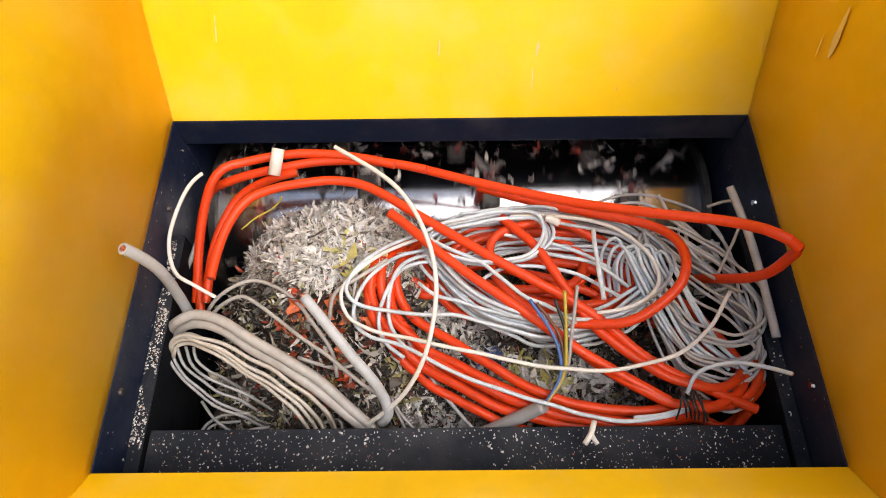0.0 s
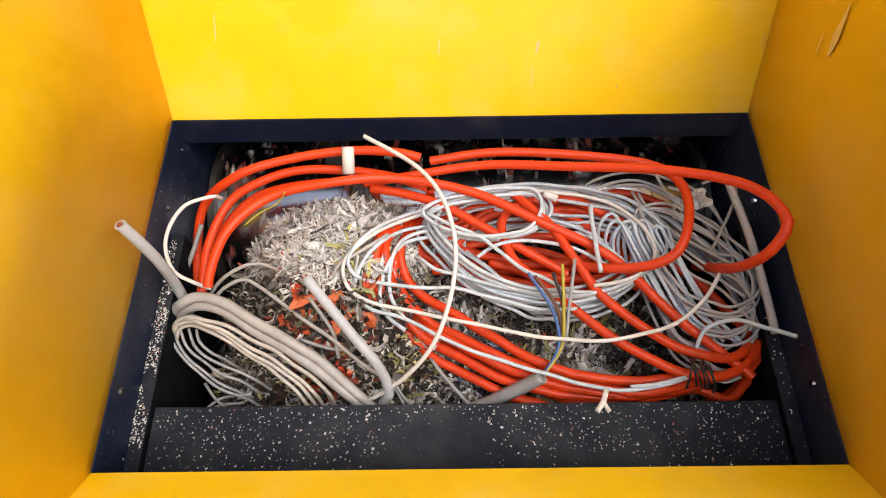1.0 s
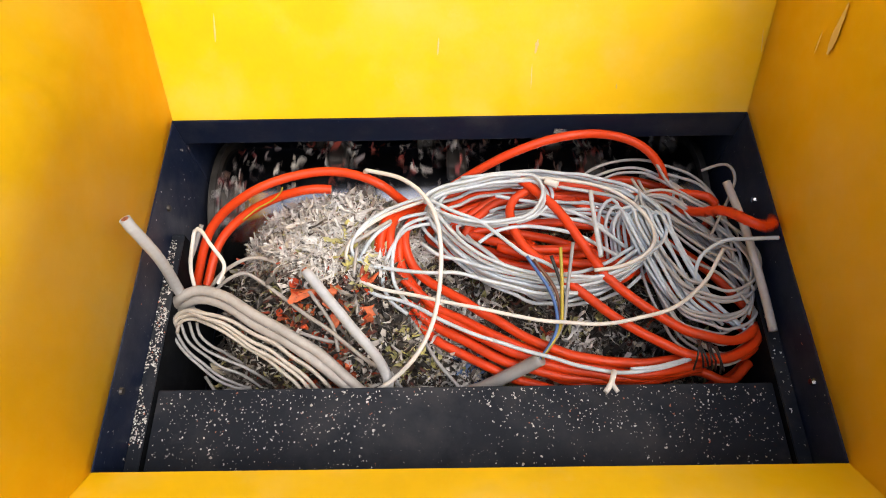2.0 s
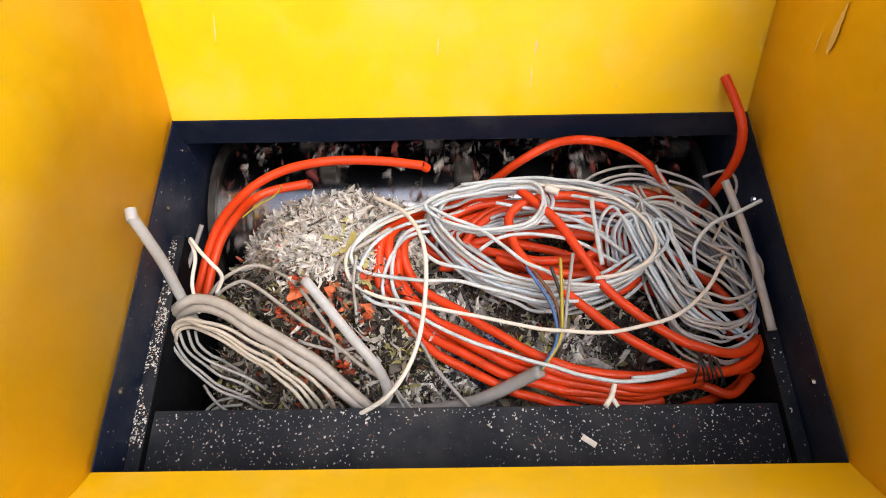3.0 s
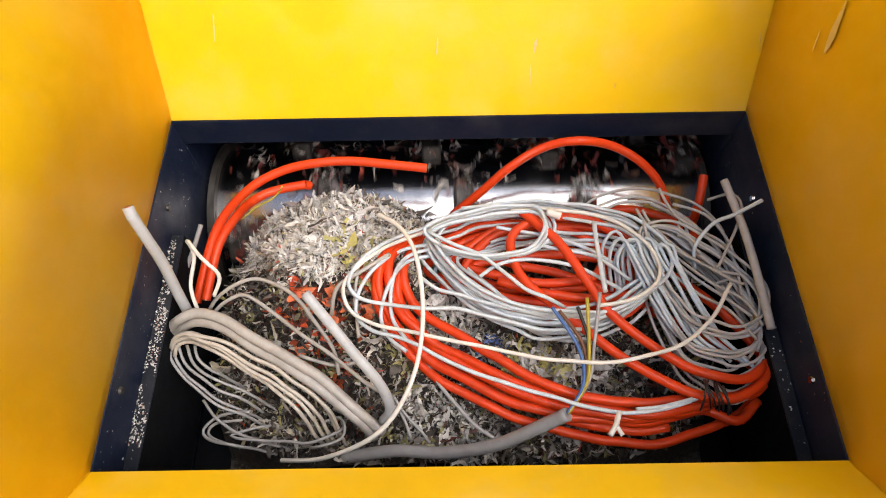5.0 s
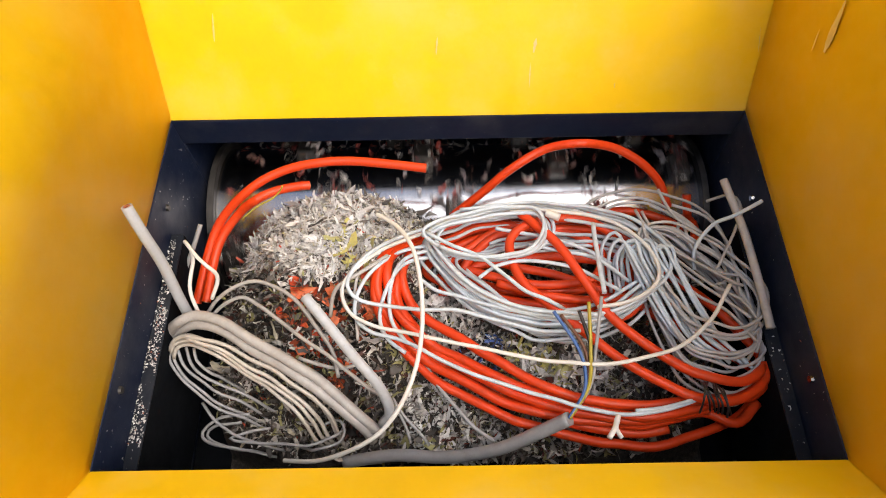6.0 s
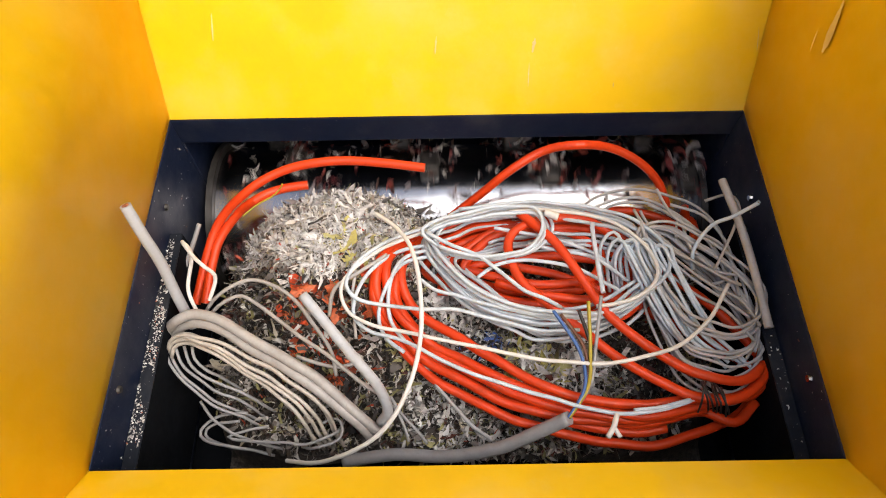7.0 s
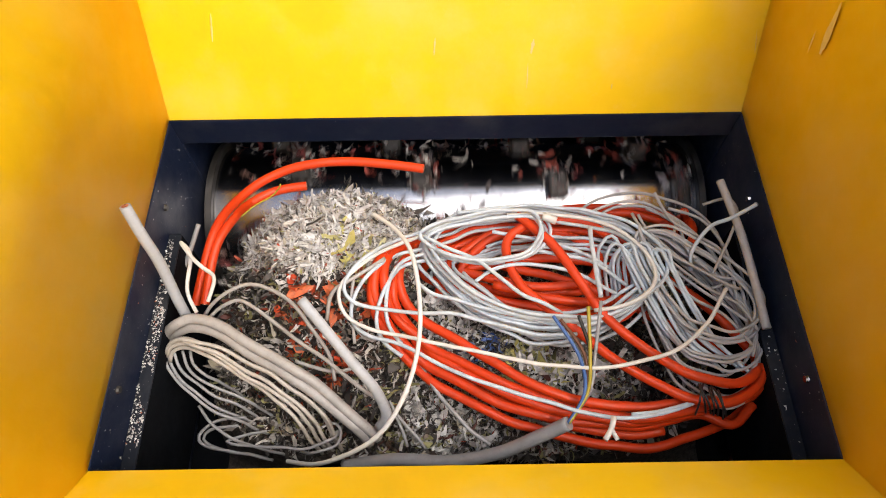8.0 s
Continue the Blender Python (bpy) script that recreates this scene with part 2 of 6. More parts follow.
hopper = tagged(new("hopper"), "yellow painted sheet steel feed hopper, open at the top", "hopper")
part("back_sheet", prism([(L, 0), (L + LEAN_B * TOP, TOP), (L + LEAN_B * TOP + T, TOP), (L + T, 0)], "x", -W, W, 0.0008), yellow_paint, hopper)
part("front_sheet", prism([(-L, 0), (-L - LEAN_F * TOP, TOP), (-L - LEAN_F * TOP - T, TOP), (-L - T, 0)], "x", -W, W, 0.0008), yellow_paint, hopper)
BEND, FLARE = 0.165, 0.7      # height at which the feed side folds outwards, and its lean above it; added to catch light as a bright band


def side_x(s, z):
    """How far a side sheet stands out at a height: upright, then on the feed side a soft fold and a leaning lip, shaped
    to brighten its upper band.
    """
    if s > 0:
        return 0.0005
    u = max(0.0, z - BEND)
    return 0.0005 + FLARE * (u * u / (2 * 0.07) if u < 0.07 else u - 0.035)


for s in (-1, 1):
    verts, faces, n = [], [], 24
    for k in range(n + 1):
        z = TOP * k / n
        for y in (-L - T - LEAN_F * z, L + T + LEAN_B * z):
            for t in (0.0, T):
                verts.append((s * (W + side_x(s, z) + t), y, z))
    for k in range(n):
        a = 4 * k
        faces += [(a, a + 2, a + 6, a + 4), (a + 1, a + 5, a + 7, a + 3), (a, a + 4, a + 5, a + 1), (a + 2, a + 3, a + 7, a + 6)]
    faces += [(0, 1, 3, 2), (4 * n, 4 * n + 2, 4 * n + 3, 4 * n + 1)]
    sheet = mesh_ob("side_sheet", verts, faces, yellow_paint, hopper)
    sheet.data.polygons.foreach_set("use_smooth", [q % 4 < 2 and q < 4 * n for q in range(len(faces))])
    for y0, lean, sign in ((L, LEAN_B, 1), (-L, LEAN_F, -1)):
        gv, gf = [], []
        for k in range(n + 1):
            z = TOP * k / n
            y = y0 + sign * lean * z
            gv += [(s * W, y, z), (s * (W + side_x(s, z)), y, z), (s * W, y + sign * T, z), (s * (W + side_x(s, z)), y + sign * T, z)]
        for k in range(n):
            a = 4 * k
            gf += [(a, a + 1, a + 5, a + 4), (a + 2, a + 6, a + 7, a + 3)]
        mesh_ob("corner_gusset", gv, gf, yellow_paint, hopper)

def scuff(points, width, seed):
    """A pale rubbed streak, a hair proud of the sheet."""
    rng = np.random.RandomState(seed)
    points = [(x, y - 0.003 * (y > 0.2), z) for x, y, z in points]
    line, _ = spline(points, 14)
    d = line[-1] - line[0]
    nrm = Vector((-line[0][0], -line[0][1], 0.3)).normalized() if abs(line[0][0]) < 0.33 else Vector((-1 if line[0][0] > 0 else 1, 0, 0))
    side = np.cross(d / np.linalg.norm(d), np.array(nrm))
    verts, faces = [], []
    for k, q in enumerate(line):
        w = width * math.sin(math.pi * (k + 0.4) / 14.5) * rng.uniform(0.5, 1.2)
        verts += [q - side * w, q + side * w]
        if k:
            faces.append((2 * k - 2, 2 * k - 1, 2 * k + 1, 2 * k))
    mesh_ob("scuff", verts, faces, scuffed, hopper)


scuffed = material("scuffed", paint((0.80, 0.56, 0.16), (0.85, 0.75, 0.55), 0.5, 0.5, 0.7))
scuff([(0.3390, 0.1541, 0.2022), (0.3390, 0.1500, 0.1894), (0.3390, 0.1457, 0.1751), (0.3390, 0.1393, 0.1550)], 0.0065, 1)
scuff([(0.3390, 0.1632, 0.1612), (0.3390, 0.1599, 0.1518), (0.3390, 0.1553, 0.1403)], 0.0014, 2)
scuff([(0.0871, 0.2429, 0.0814), (0.0849, 0.2356, 0.0667)], 0.0024, 3)
scuff([(0.0823, 0.2307, 0.0570), (0.0826, 0.2173, 0.0302)], 0.0007, 4)
scuff([(0.1809, 0.2194, 0.0344), (0.1812, 0.2164, 0.0284)], 0.001, 5)
scuff([(0.3328, 0.2466, 0.0888), (0.3375, 0.2341, 0.0637)], 0.0012, 6)
scuff([(-0.0223, 0.2445, 0.0846), (-0.0241, 0.2354, 0.0665)], 0.0012, 7)
scuff([(-0.2644, 0.2577, 0.1110), (-0.2688, 0.2440, 0.0836)], 0.0014, 8)

# ---- cutting chamber ----
DEEP = -0.34
RAIL_Z = -0.058
chamber = tagged(new("cutting_chamber"), "black painted steel cutting chamber under the hopper", "machine housing")
part("back_lip", block(-W - 0.012, W + 0.012, L, L + 0.012, -0.045, -0.001), black_paint, chamber)
part("rear_cover", block(-W - 0.012, W + 0.012, L + 0.0125, 0.35, -0.045, -0.033), black_paint, chamber)
part("back_wall", block(-W - 0.012, W + 0.012, 0.3505, 0.362, DEEP, -0.033), black_paint, chamber)
part("front_wall", block(-W - 0.012, W + 0.012, -L - 0.112, -L - 0.1, DEEP, -0.001), black_paint, chamber)
part("front_cover", block(-W - 0.012, W + 0.012, -L - 0.1, -L - 0.0015, -0.012, -0.001), black_paint, chamber)
for s in (-1, 1):
    a, b = sorted((s * W, s * (W + 0.012)))
    part("side_wall", block(a, b, -L - 0.1, L - 0.0005, DEEP, -0.001), black_paint, chamber)
    part("rear_side_wall", block(a, b, L, 0.35, DEEP, -0.0455), black_paint, chamber)
    a, b = sorted((s * (W - 0.0005), s * (W - 0.015)))
    # rail sides take the near-black copy in place of shade
    part("guide_rail", block(a, b, -L - 0.09, 0.078, -0.20, RAIL_Z - 0.0032, 0.0008), shaded_black, chamber, "guide rail, its side shade put into a near-black colour")
    # added thin plate: keeps the lit rail top lighter than its shade-coloured sides
    part("lit_rail_top", block(a, b, -L - 0.09, 0.078, RAIL_Z - 0.003, RAIL_Z, 0.0008), ram_paint, chamber, "added plate giving the rail top its lighter lit tone, with pale dust")
    for y, z in ((0.10, -0.035), (-0.12, -0.02)):
        bm = bmesh.new()
        bmesh.ops.create_cone(bm, cap_ends=True, segments=8, radius1=0.0045, radius2=0.0035, depth=0.004,
                              matrix=Matrix.Translation((s * (W - 0.001), y, z)) @ Matrix.Rotation(-s * math.pi / 2, 4, "Y"))
        part("bolt", bm, rotor_steel if s > 0 else dark_steel, chamber, "small bolt head")
part("chamber_floor", block(-W - 0.012, W + 0.012, -L - 0.112, 0.362, DEEP - 0.012, DEEP - 0.0005), black_paint, chamber)
# table darkened by colour to stand in for the pit's shade
part("feed_table", block(-W + 0.001, W - 0.001, -L - 0.098, 0.03, -0.255, -0.243, 0.001), shaded_black, chamber)

machine_body = tagged(new("machine_base"), "black steel machine base under the cutting chamber", "machine base")
part("housing", block(-W - 0.1, W + 0.1, -L - 0.2, L + 0.22, -1.22, DEEP - 0.013, 0.004), black_paint, machine_body)
for x in (-0.36, 0.36):
    for y in (-0.32, 0.34):
        part("foot", block(x - 0.05, x + 0.05, y - 0.05, y + 0.05, -1.25, -1.221, 0.003), dark_steel, machine_body)
ground = tagged(mesh_ob("ground", [(-400, -400, -1.25), (400, -400, -1.25), (400, 400, -1.25), (-400, 400, -1.25)], [(0, 1, 2, 3)], concrete),
                "grey concrete yard floor", "ground", kind="structure")
# unseen wall, added to cut the sky light on the front sheet
tagged(part("sky_block_wall", block(-4.0, 4.0, 1.30, 1.50, -1.249, 2.2, 0.005), concrete, None), "added unseen concrete wall that blocks sky light from behind the machine", "wall", kind="structure")

# ---- pushing ram ----
ram = tagged(new("pusher_ram"), "black steel pusher ram with scattered pale dust on its top plate", "ram")
part("top_plate", block(-W + 0.0165, W - 0.0165, -0.16, 0.0, -0.074, -0.066, 0.0015), ram_paint, ram)
# ram face uses the same shade-darkened black as the pit
part("front_plate", block(-W + 0.0165, W - 0.0165, -0.012, -0.0006, -0.24, -0.0745, 0.001), shaded_black, ram)


def flakes(name, spots, mat, label, size, seed, parent=None, curl=0.5, lie=0.35, aspect=(0.25, 0.6), flow=0.0, layered=0.0):
    """Small curled shreds, each a bent strip of its own, lying on the spots (place, normal). flow: how far they lie along the slope's contour.
    layered: how far neighbours share one direction and stand on edge, like packed leaves."""
    rng = np.random.RandomState(seed)
    verts, faces = [], []
    steps = (-0.5, -0.32, -0.1, 0.12, 0.33, 0.5)
    for c, nrm in spots:
        c, nrm = np.array(c), np.array(nrm, float)
        contour = np.cross(nrm, (0.0, 0.0, 1.0))
        nrm = nrm + lie * rng.normal(size=3)
        nrm /= np.linalg.norm(nrm) + 1e-9
        d = np.cross(nrm, rng.normal(size=3))
        d = d / (np.linalg.norm(d) + 1e-9) + flow * contour * rng.choice((-4, 4))
        d /= np.linalg.norm(d) + 1e-9
        if layered:
            a = 7.0 * noise.noise(Vector(c) * 26) + rng.normal() * 0.35
            d = np.array((math.cos(a), math.sin(a), 0.0))
            d -= nrm * d.dot(nrm)
            d /= np.linalg.norm(d) + 1e-9
            lean = layered * rng.uniform(0.15, 1.5)
            nrm = nrm * math.cos(lean) + np.cross(nrm, d) * math.sin(lean)
        e = np.cross(nrm, d)
        ln = rng.uniform(*size) * (1.7 if rng.rand() < 0.1 else 1)
        wd = ln * rng.uniform(*aspect)
        arc = curl * rng.uniform(-1.0, 2.4)
        arc = arc if abs(arc) > 0.05 else 0.05
        twist = rng.uniform(-1, 1) * min(curl, 1.4)
        sway = rng.uniform(-1.8, 1.8)
        base = len(verts)
        for k, u in enumerate(steps):
            a = u * arc
            lift = (1 - math.cos(a)) / arc * ln
            tip = c + d * (math.sin(a) / arc * ln) + nrm * lift
            w = wd * (0.5 if 0 < k < 5 else 0.22) * rng.uniform(0.35, 1.25)
            tip = tip + e * sway * u * u * ln
            across = e * math.cos(twist * u * 2) + nrm * math.sin(twist * u * 2)
            jag = d * rng.uniform(-0.05, 0.05) * ln
            verts += [tip - across * w + jag, tip + across * w - jag]
        for k in range(5):
            a = base + 2 * k
            faces.append((a, a + 1, a + 3, a + 2))
    ob = mesh_ob(name, verts, faces, mat, parent, True, label)
    ob["kind"] = "stuff"
    return ob


rng = random.Random(5)
spots = []
for k in range(1500):
    x = rng.uniform(-W + 0.02, W - 0.02)
    y = -abs(rng.gauss(0, 0.035)) if rng.random() < 0.6 else rng.uniform(-0.1, -0.002)
    if y > -0.15 and (noise.noise(Vector((x * 9, y * 12, 3))) > -0.15 - 0.5 * (x < -0.1)):
        spots.append(((x, y - 0.002, -0.0655), (0, 0, 1)))
flakes("dust", spots, dust_flakes, "pale plastic crumbs", (0.0004, 0.0021), 3, ram, lie=0.1, aspect=(0.4, 0.9))
spots = [((-W + rng.uniform(0.001, 0.0145), rng.uniform(-0.2, 0.07), RAIL_Z + 0.0006), (0, 0, 1)) for k in range(900)]
spots = [q for q in spots if noise.noise(Vector((q[0][0] * 60, q[0][1] * 25, 2))) > -0.15]
flakes("dust", spots, dust_flakes, "pale plastic crumbs", (0.0005, 0.0024), 4, chamber, lie=0.15, aspect=(0.4, 0.9))
spots = [((W - rng.uniform(0.001, 0.0145), rng.uniform(-0.2, 0.07), RAIL_Z + 0.0006), (0, 0, 1)) for k in range(26)]
flakes("dust", spots, dust_flakes, "pale plastic crumbs", (0.0008, 0.003), 6, chamber, lie=0.15, aspect=(0.4, 0.9))
spots = []
for s in (-1, 1):
    for k in range(110 if s < 0 else 35):
        spots.append(((s * (W - 0.0006), rng.uniform(-0.2, 0.2), -0.002 - 0.1 * rng.random()), (-s, 0, 0)))
flakes("dust", spots, dust_flakes, "pale plastic crumbs", (0.0006, 0.002), 7, chamber, lie=0.1, aspect=(0.4, 0.9))

# ---- rotor ----
RY, RZ, RR = 0.195, -0.222, 0.104
rotor = tagged(new("cutting_rotor"), "spinning steel cutting rotor with knives and caught cable shreds", "rotor")
rotor.location = (0, RY, RZ)


def lathe(profile, sides, caps=True):
    """A profile of (x, radius) turned about the x axis."""
    verts, faces = [], []
    for x, r in profile:
        for k in range(sides):
            a = 2 * math.pi * k / sides
            verts.append((x, r * math.cos(a), r * math.sin(a)))
    for i in range(len(profile) - 1):
        for k in range(sides):
            j = (k + 1) % sides
            faces.append((i * sides + k, i * sides + j, (i + 1) * sides + j, (i + 1) * sides + k))
    if caps:
        faces.append(tuple(range(sides)))
        faces.append(tuple((len(profile) - 1) * sides + k for k in range(sides))[::-1])
    return verts, faces


v, f = lathe([(-0.32 + 0.64 * k / 12, RR) for k in range(13)], 72, False)
drum = mesh_ob("drum", v, f, rotor_steel, rotor, True)
for s in (-1, 1):
    v, f = lathe([(s * 0.3205, RR + 0.008), (s * 0.321, RR + 0.01), (s * 0.329, RR + 0.01), (s * 0.33, RR + 0.008)], 48)
    mesh_ob("end_disc", v, f, dark_steel, rotor, False)
rng = random.Random(21)
tuft_spots = []
knife_bm = block(-0.013, 0.013, -0.018, 0.018, RR - 0.006, RR + 0.016, 0.004)
bmesh.ops.translate(knife_bm, vec=(0, 0, 0), verts=knife_bm.verts)
knife = part("knife", knife_bm, dark_steel, rotor, "dark square knife block")
first = True
for k in range(30):
    x = -0.30 + (k % 15) * 0.0425 + (0.01 if k >= 15 else 0)
    a = (k % 15) * radians(47) + (math.pi if k >= 15 else 0)
    if first:
        ob, first = knife, False
    else:
        ob = new("knife", knife.data)
        ob.parent = rotor
    ob.matrix_basis = Matrix.Translation((x, 0, 0)) @ Matrix.Rotation(a, 4, "X")
    for q in range(46):
        aa = a + rng.gauss(-0.1, 0.16)
        r = RR + 0.004 + abs(rng.gauss(0, 0.009))
        tuft_spots.append(((x + rng.gauss(0, 0.011), -r * math.sin(aa), r * math.cos(aa)), (rng.gauss(0, 0.5), -math.sin(aa), math.cos(aa))))
for k in range(600):
    aa = rng.uniform(0, 2 * math.pi)
    tuft_spots.append(((rng.uniform(-0.31, 0.31), -(RR + 0.002) * math.sin(aa), (RR + 0.002) * math.cos(aa)), (0, -math.sin(aa), math.cos(aa))))
flakes("caught_litter", tuft_spots, rotor_shreds, "torn cable shreds caught on the knives", (0.007, 0.024), 8, rotor, lie=0.9, curl=1.8, aspect=(0.12, 0.4))

# ---- heaps of shredded cable ----
def heap_height(x, y):
    h = -0.165
    h += 0.121 * math.exp(-(abs(x + 0.150) / 0.112) ** 3 - (abs(y - 0.075) / 0.10) ** 3)
    h += 0.048 * math.exp(-((x + 0.09) / 0.13) ** 2 - ((y + 0.05) / 0.07) ** 2)
    h += 0.045 * math.exp(-((x - 0.13) / 0.17) ** 2 - ((y - 0.01) / 0.09) ** 2)
    h += 0.010 * noise.noise(Vector((x * 22, y * 22, 1.7))) + 0.005 * noise.noise(Vector((x * 70, y * 70, 4)))
    return h


def heap_normal(x, y):
    e = 0.004
    return Vector((heap_height(x - e, y) - heap_height(x + e, y), heap_height(x, y - e) - heap_height(x, y + e), 2 * e)).normalized()


HX0, HX1, HY0, HY1 = -0.29, 0.30, -0.165, 0.135


def heap_edge(x, y):
    """How far inside the heap's uneven outline a place lies."""
    u, v = (x - 0.0) / 0.30, (y + 0.018) / 0.15
    return 1 - (abs(u) ** 3.2 + abs(v) ** 3.2) + 0.12 * noise.noise(Vector((x * 18, y * 18, 9)))


heap = tagged(new("shred_heap"), "heap of shredded cable sheath in grey, cream, yellow and orange", "shredded cable")
NX, NY = 90, 44
verts, faces = [], []
for j in range(NY + 1):
    for i in range(NX + 1):
        x, y = HX0 + (HX1 - HX0) * i / NX, HY0 + (HY1 - HY0) * j / NY
        drop = min(0, heap_edge(x, y)) * 0.2
        verts.append((x, y, max(-0.242, heap_height(x, y) - 0.006 + drop)))
for j in range(NY):
    for i in range(NX):
        a = j * (NX + 1) + i
        faces.append((a, a + 1, a + NX + 2, a + NX + 1))
core_ob = mesh_ob("packed_core", verts, faces, core_brown, heap, True, "packed dark shreds inside the heap")
core_ob["kind"] = "stuff"


def scatter(count, test, rng, up=0.004):
    out = []
    while len(out) < count:
        x, y = rng.uniform(HX0, HX1), rng.uniform(HY0, HY1)
        if heap_edge(x, y) > 0.02 and test(x, y):
            out.append(((x, y, heap_height(x, y) + rng.uniform(-0.004, up)), heap_normal(x, y)))
    return out


def near(cx, cy, r):
    return lambda x, y: (x - cx) ** 2 + (y - cy) ** 2 < (r * (0.7 + 0.5 * noise.noise(Vector((x * 40, y * 40, 2))))) ** 2


rng = random.Random(31)
on_mound = lambda x, y: (x + 0.145) ** 2 / 0.125 ** 2 + (y - 0.085) ** 2 / 0.066 ** 2 < 1
flakes("torn_sheath", scatter(12000, on_mound, rng, 0.003), mixed_shreds, "thin layered strips of cable sheath", (0.008, 0.024), 11, heap, lie=0.06, curl=0.7, aspect=(0.06, 0.18), layered=0.48)
flakes("torn_sheath", scatter(6500, lambda x, y: not on_mound(x, y), rng, 0.008), dark_shreds, "dark torn strips of cable sheath", (0.010, 0.032), 12, heap, lie=0.9, curl=2.6, aspect=(0.08, 0.26))
flakes("torn_sheath", scatter(3000, lambda x, y: not on_mound(x, y), rng, 0.010), mixed_shreds, "torn strips of cable sheath", (0.007, 0.024), 20, heap, lie=0.8, curl=2.2, aspect=(0.07, 0.3))
flakes("pale_litter", scatter(4500, on_mound, rng, 0.006), pale_shreds, "pale torn strips", (0.008, 0.022), 29, heap, lie=0.06, curl=0.8, aspect=(0.08, 0.22), layered=0.42)
flakes("orange_litter", scatter(130, near(-0.150, -0.035, 0.075), rng, 0.012), orange_shreds, "orange split pieces of sheath", (0.009, 0.014), 13, heap, curl=2.2, aspect=(0.5, 1.6))
flakes("yellow_litter", scatter(34, near(-0.115, 0.045, 0.04), rng, 0.008), yellow_shreds, "yellow torn strips", (0.012, 0.026), 14, heap, curl=1.0, aspect=(0.2, 0.4))
flakes("yellow_litter", scatter(130, near(0.085, -0.075, 0.055), rng, 0.014), yellow_shreds, "yellow torn strips", (0.014, 0.030), 15, heap, curl=2.0, aspect=(0.1, 0.3))
flakes("yellow_litter", scatter(90, near(-0.05, -0.05, 0.045), rng, 0.008), yellow_shreds, "yellow torn strips", (0.010, 0.022), 18, heap, curl=2.0, aspect=(0.1, 0.3))
flakes("blue_litter", scatter(80, near(0.02, -0.055, 0.045), rng, 0.013), blue_shreds, "blue torn strips", (0.008, 0.016), 16, heap, curl=2.0, aspect=(0.12, 0.36))
flakes("pale_litter", scatter(520, near(-0.01, -0.120, 0.080), rng, 0.008), pale_shreds, "pale torn strips", (0.010, 0.022), 17, heap, curl=2.0, aspect=(0.12, 0.36))
flakes("pale_litter", scatter(260, near(0.0, -0.015, 0.055), rng, 0.009), pale_shreds, "pale torn strips", (0.014, 0.03), 19, heap, curl=1.4, aspect=(0.12, 0.3))
flakes("pale_litter", scatter(330, near(0.12, -0.09, 0.080), rng, 0.014), pale_shreds, "pale torn strips", (0.016, 0.034), 23, heap, curl=1.4, aspect=(0.12, 0.3))


def ribbon(points, width, mat, label, seed):
    """A broad torn strip, bent along the points, with ragged edges and a raised rim."""
    rng = np.random.RandomState(seed)
    line, _ = spline(points, 9)
    verts, faces = [], []
    for k, q in enumerate(line):
        d = line[min(k + 1, 8)] - line[max(k - 1, 0)]
        side = np.cross(d / np.linalg.norm(d), (0.0, 0.0, 1.0))
        wd = width * 0.5 * rng.uniform(0.7, 1.2) * (0.5 if k in (0, 8) else 1)
        up = np.array((0, 0, 1.0)) * width * rng.uniform(0.25, 0.5)
        verts += [q - side * wd + up, q, q + side * wd * rng.uniform(0.7, 1.1) + up * rng.uniform(0.2, 1)]
        if k:
            a = 3 * k - 3
            faces += [(a, a + 1, a + 4, a + 3), (a + 1, a + 2, a + 5, a + 4)]
    ob = mesh_ob("torn_strip", verts, faces, mat, heap, True, label)
    ob.modifiers.new("thickness", "SOLIDIFY").thickness = 0.0008


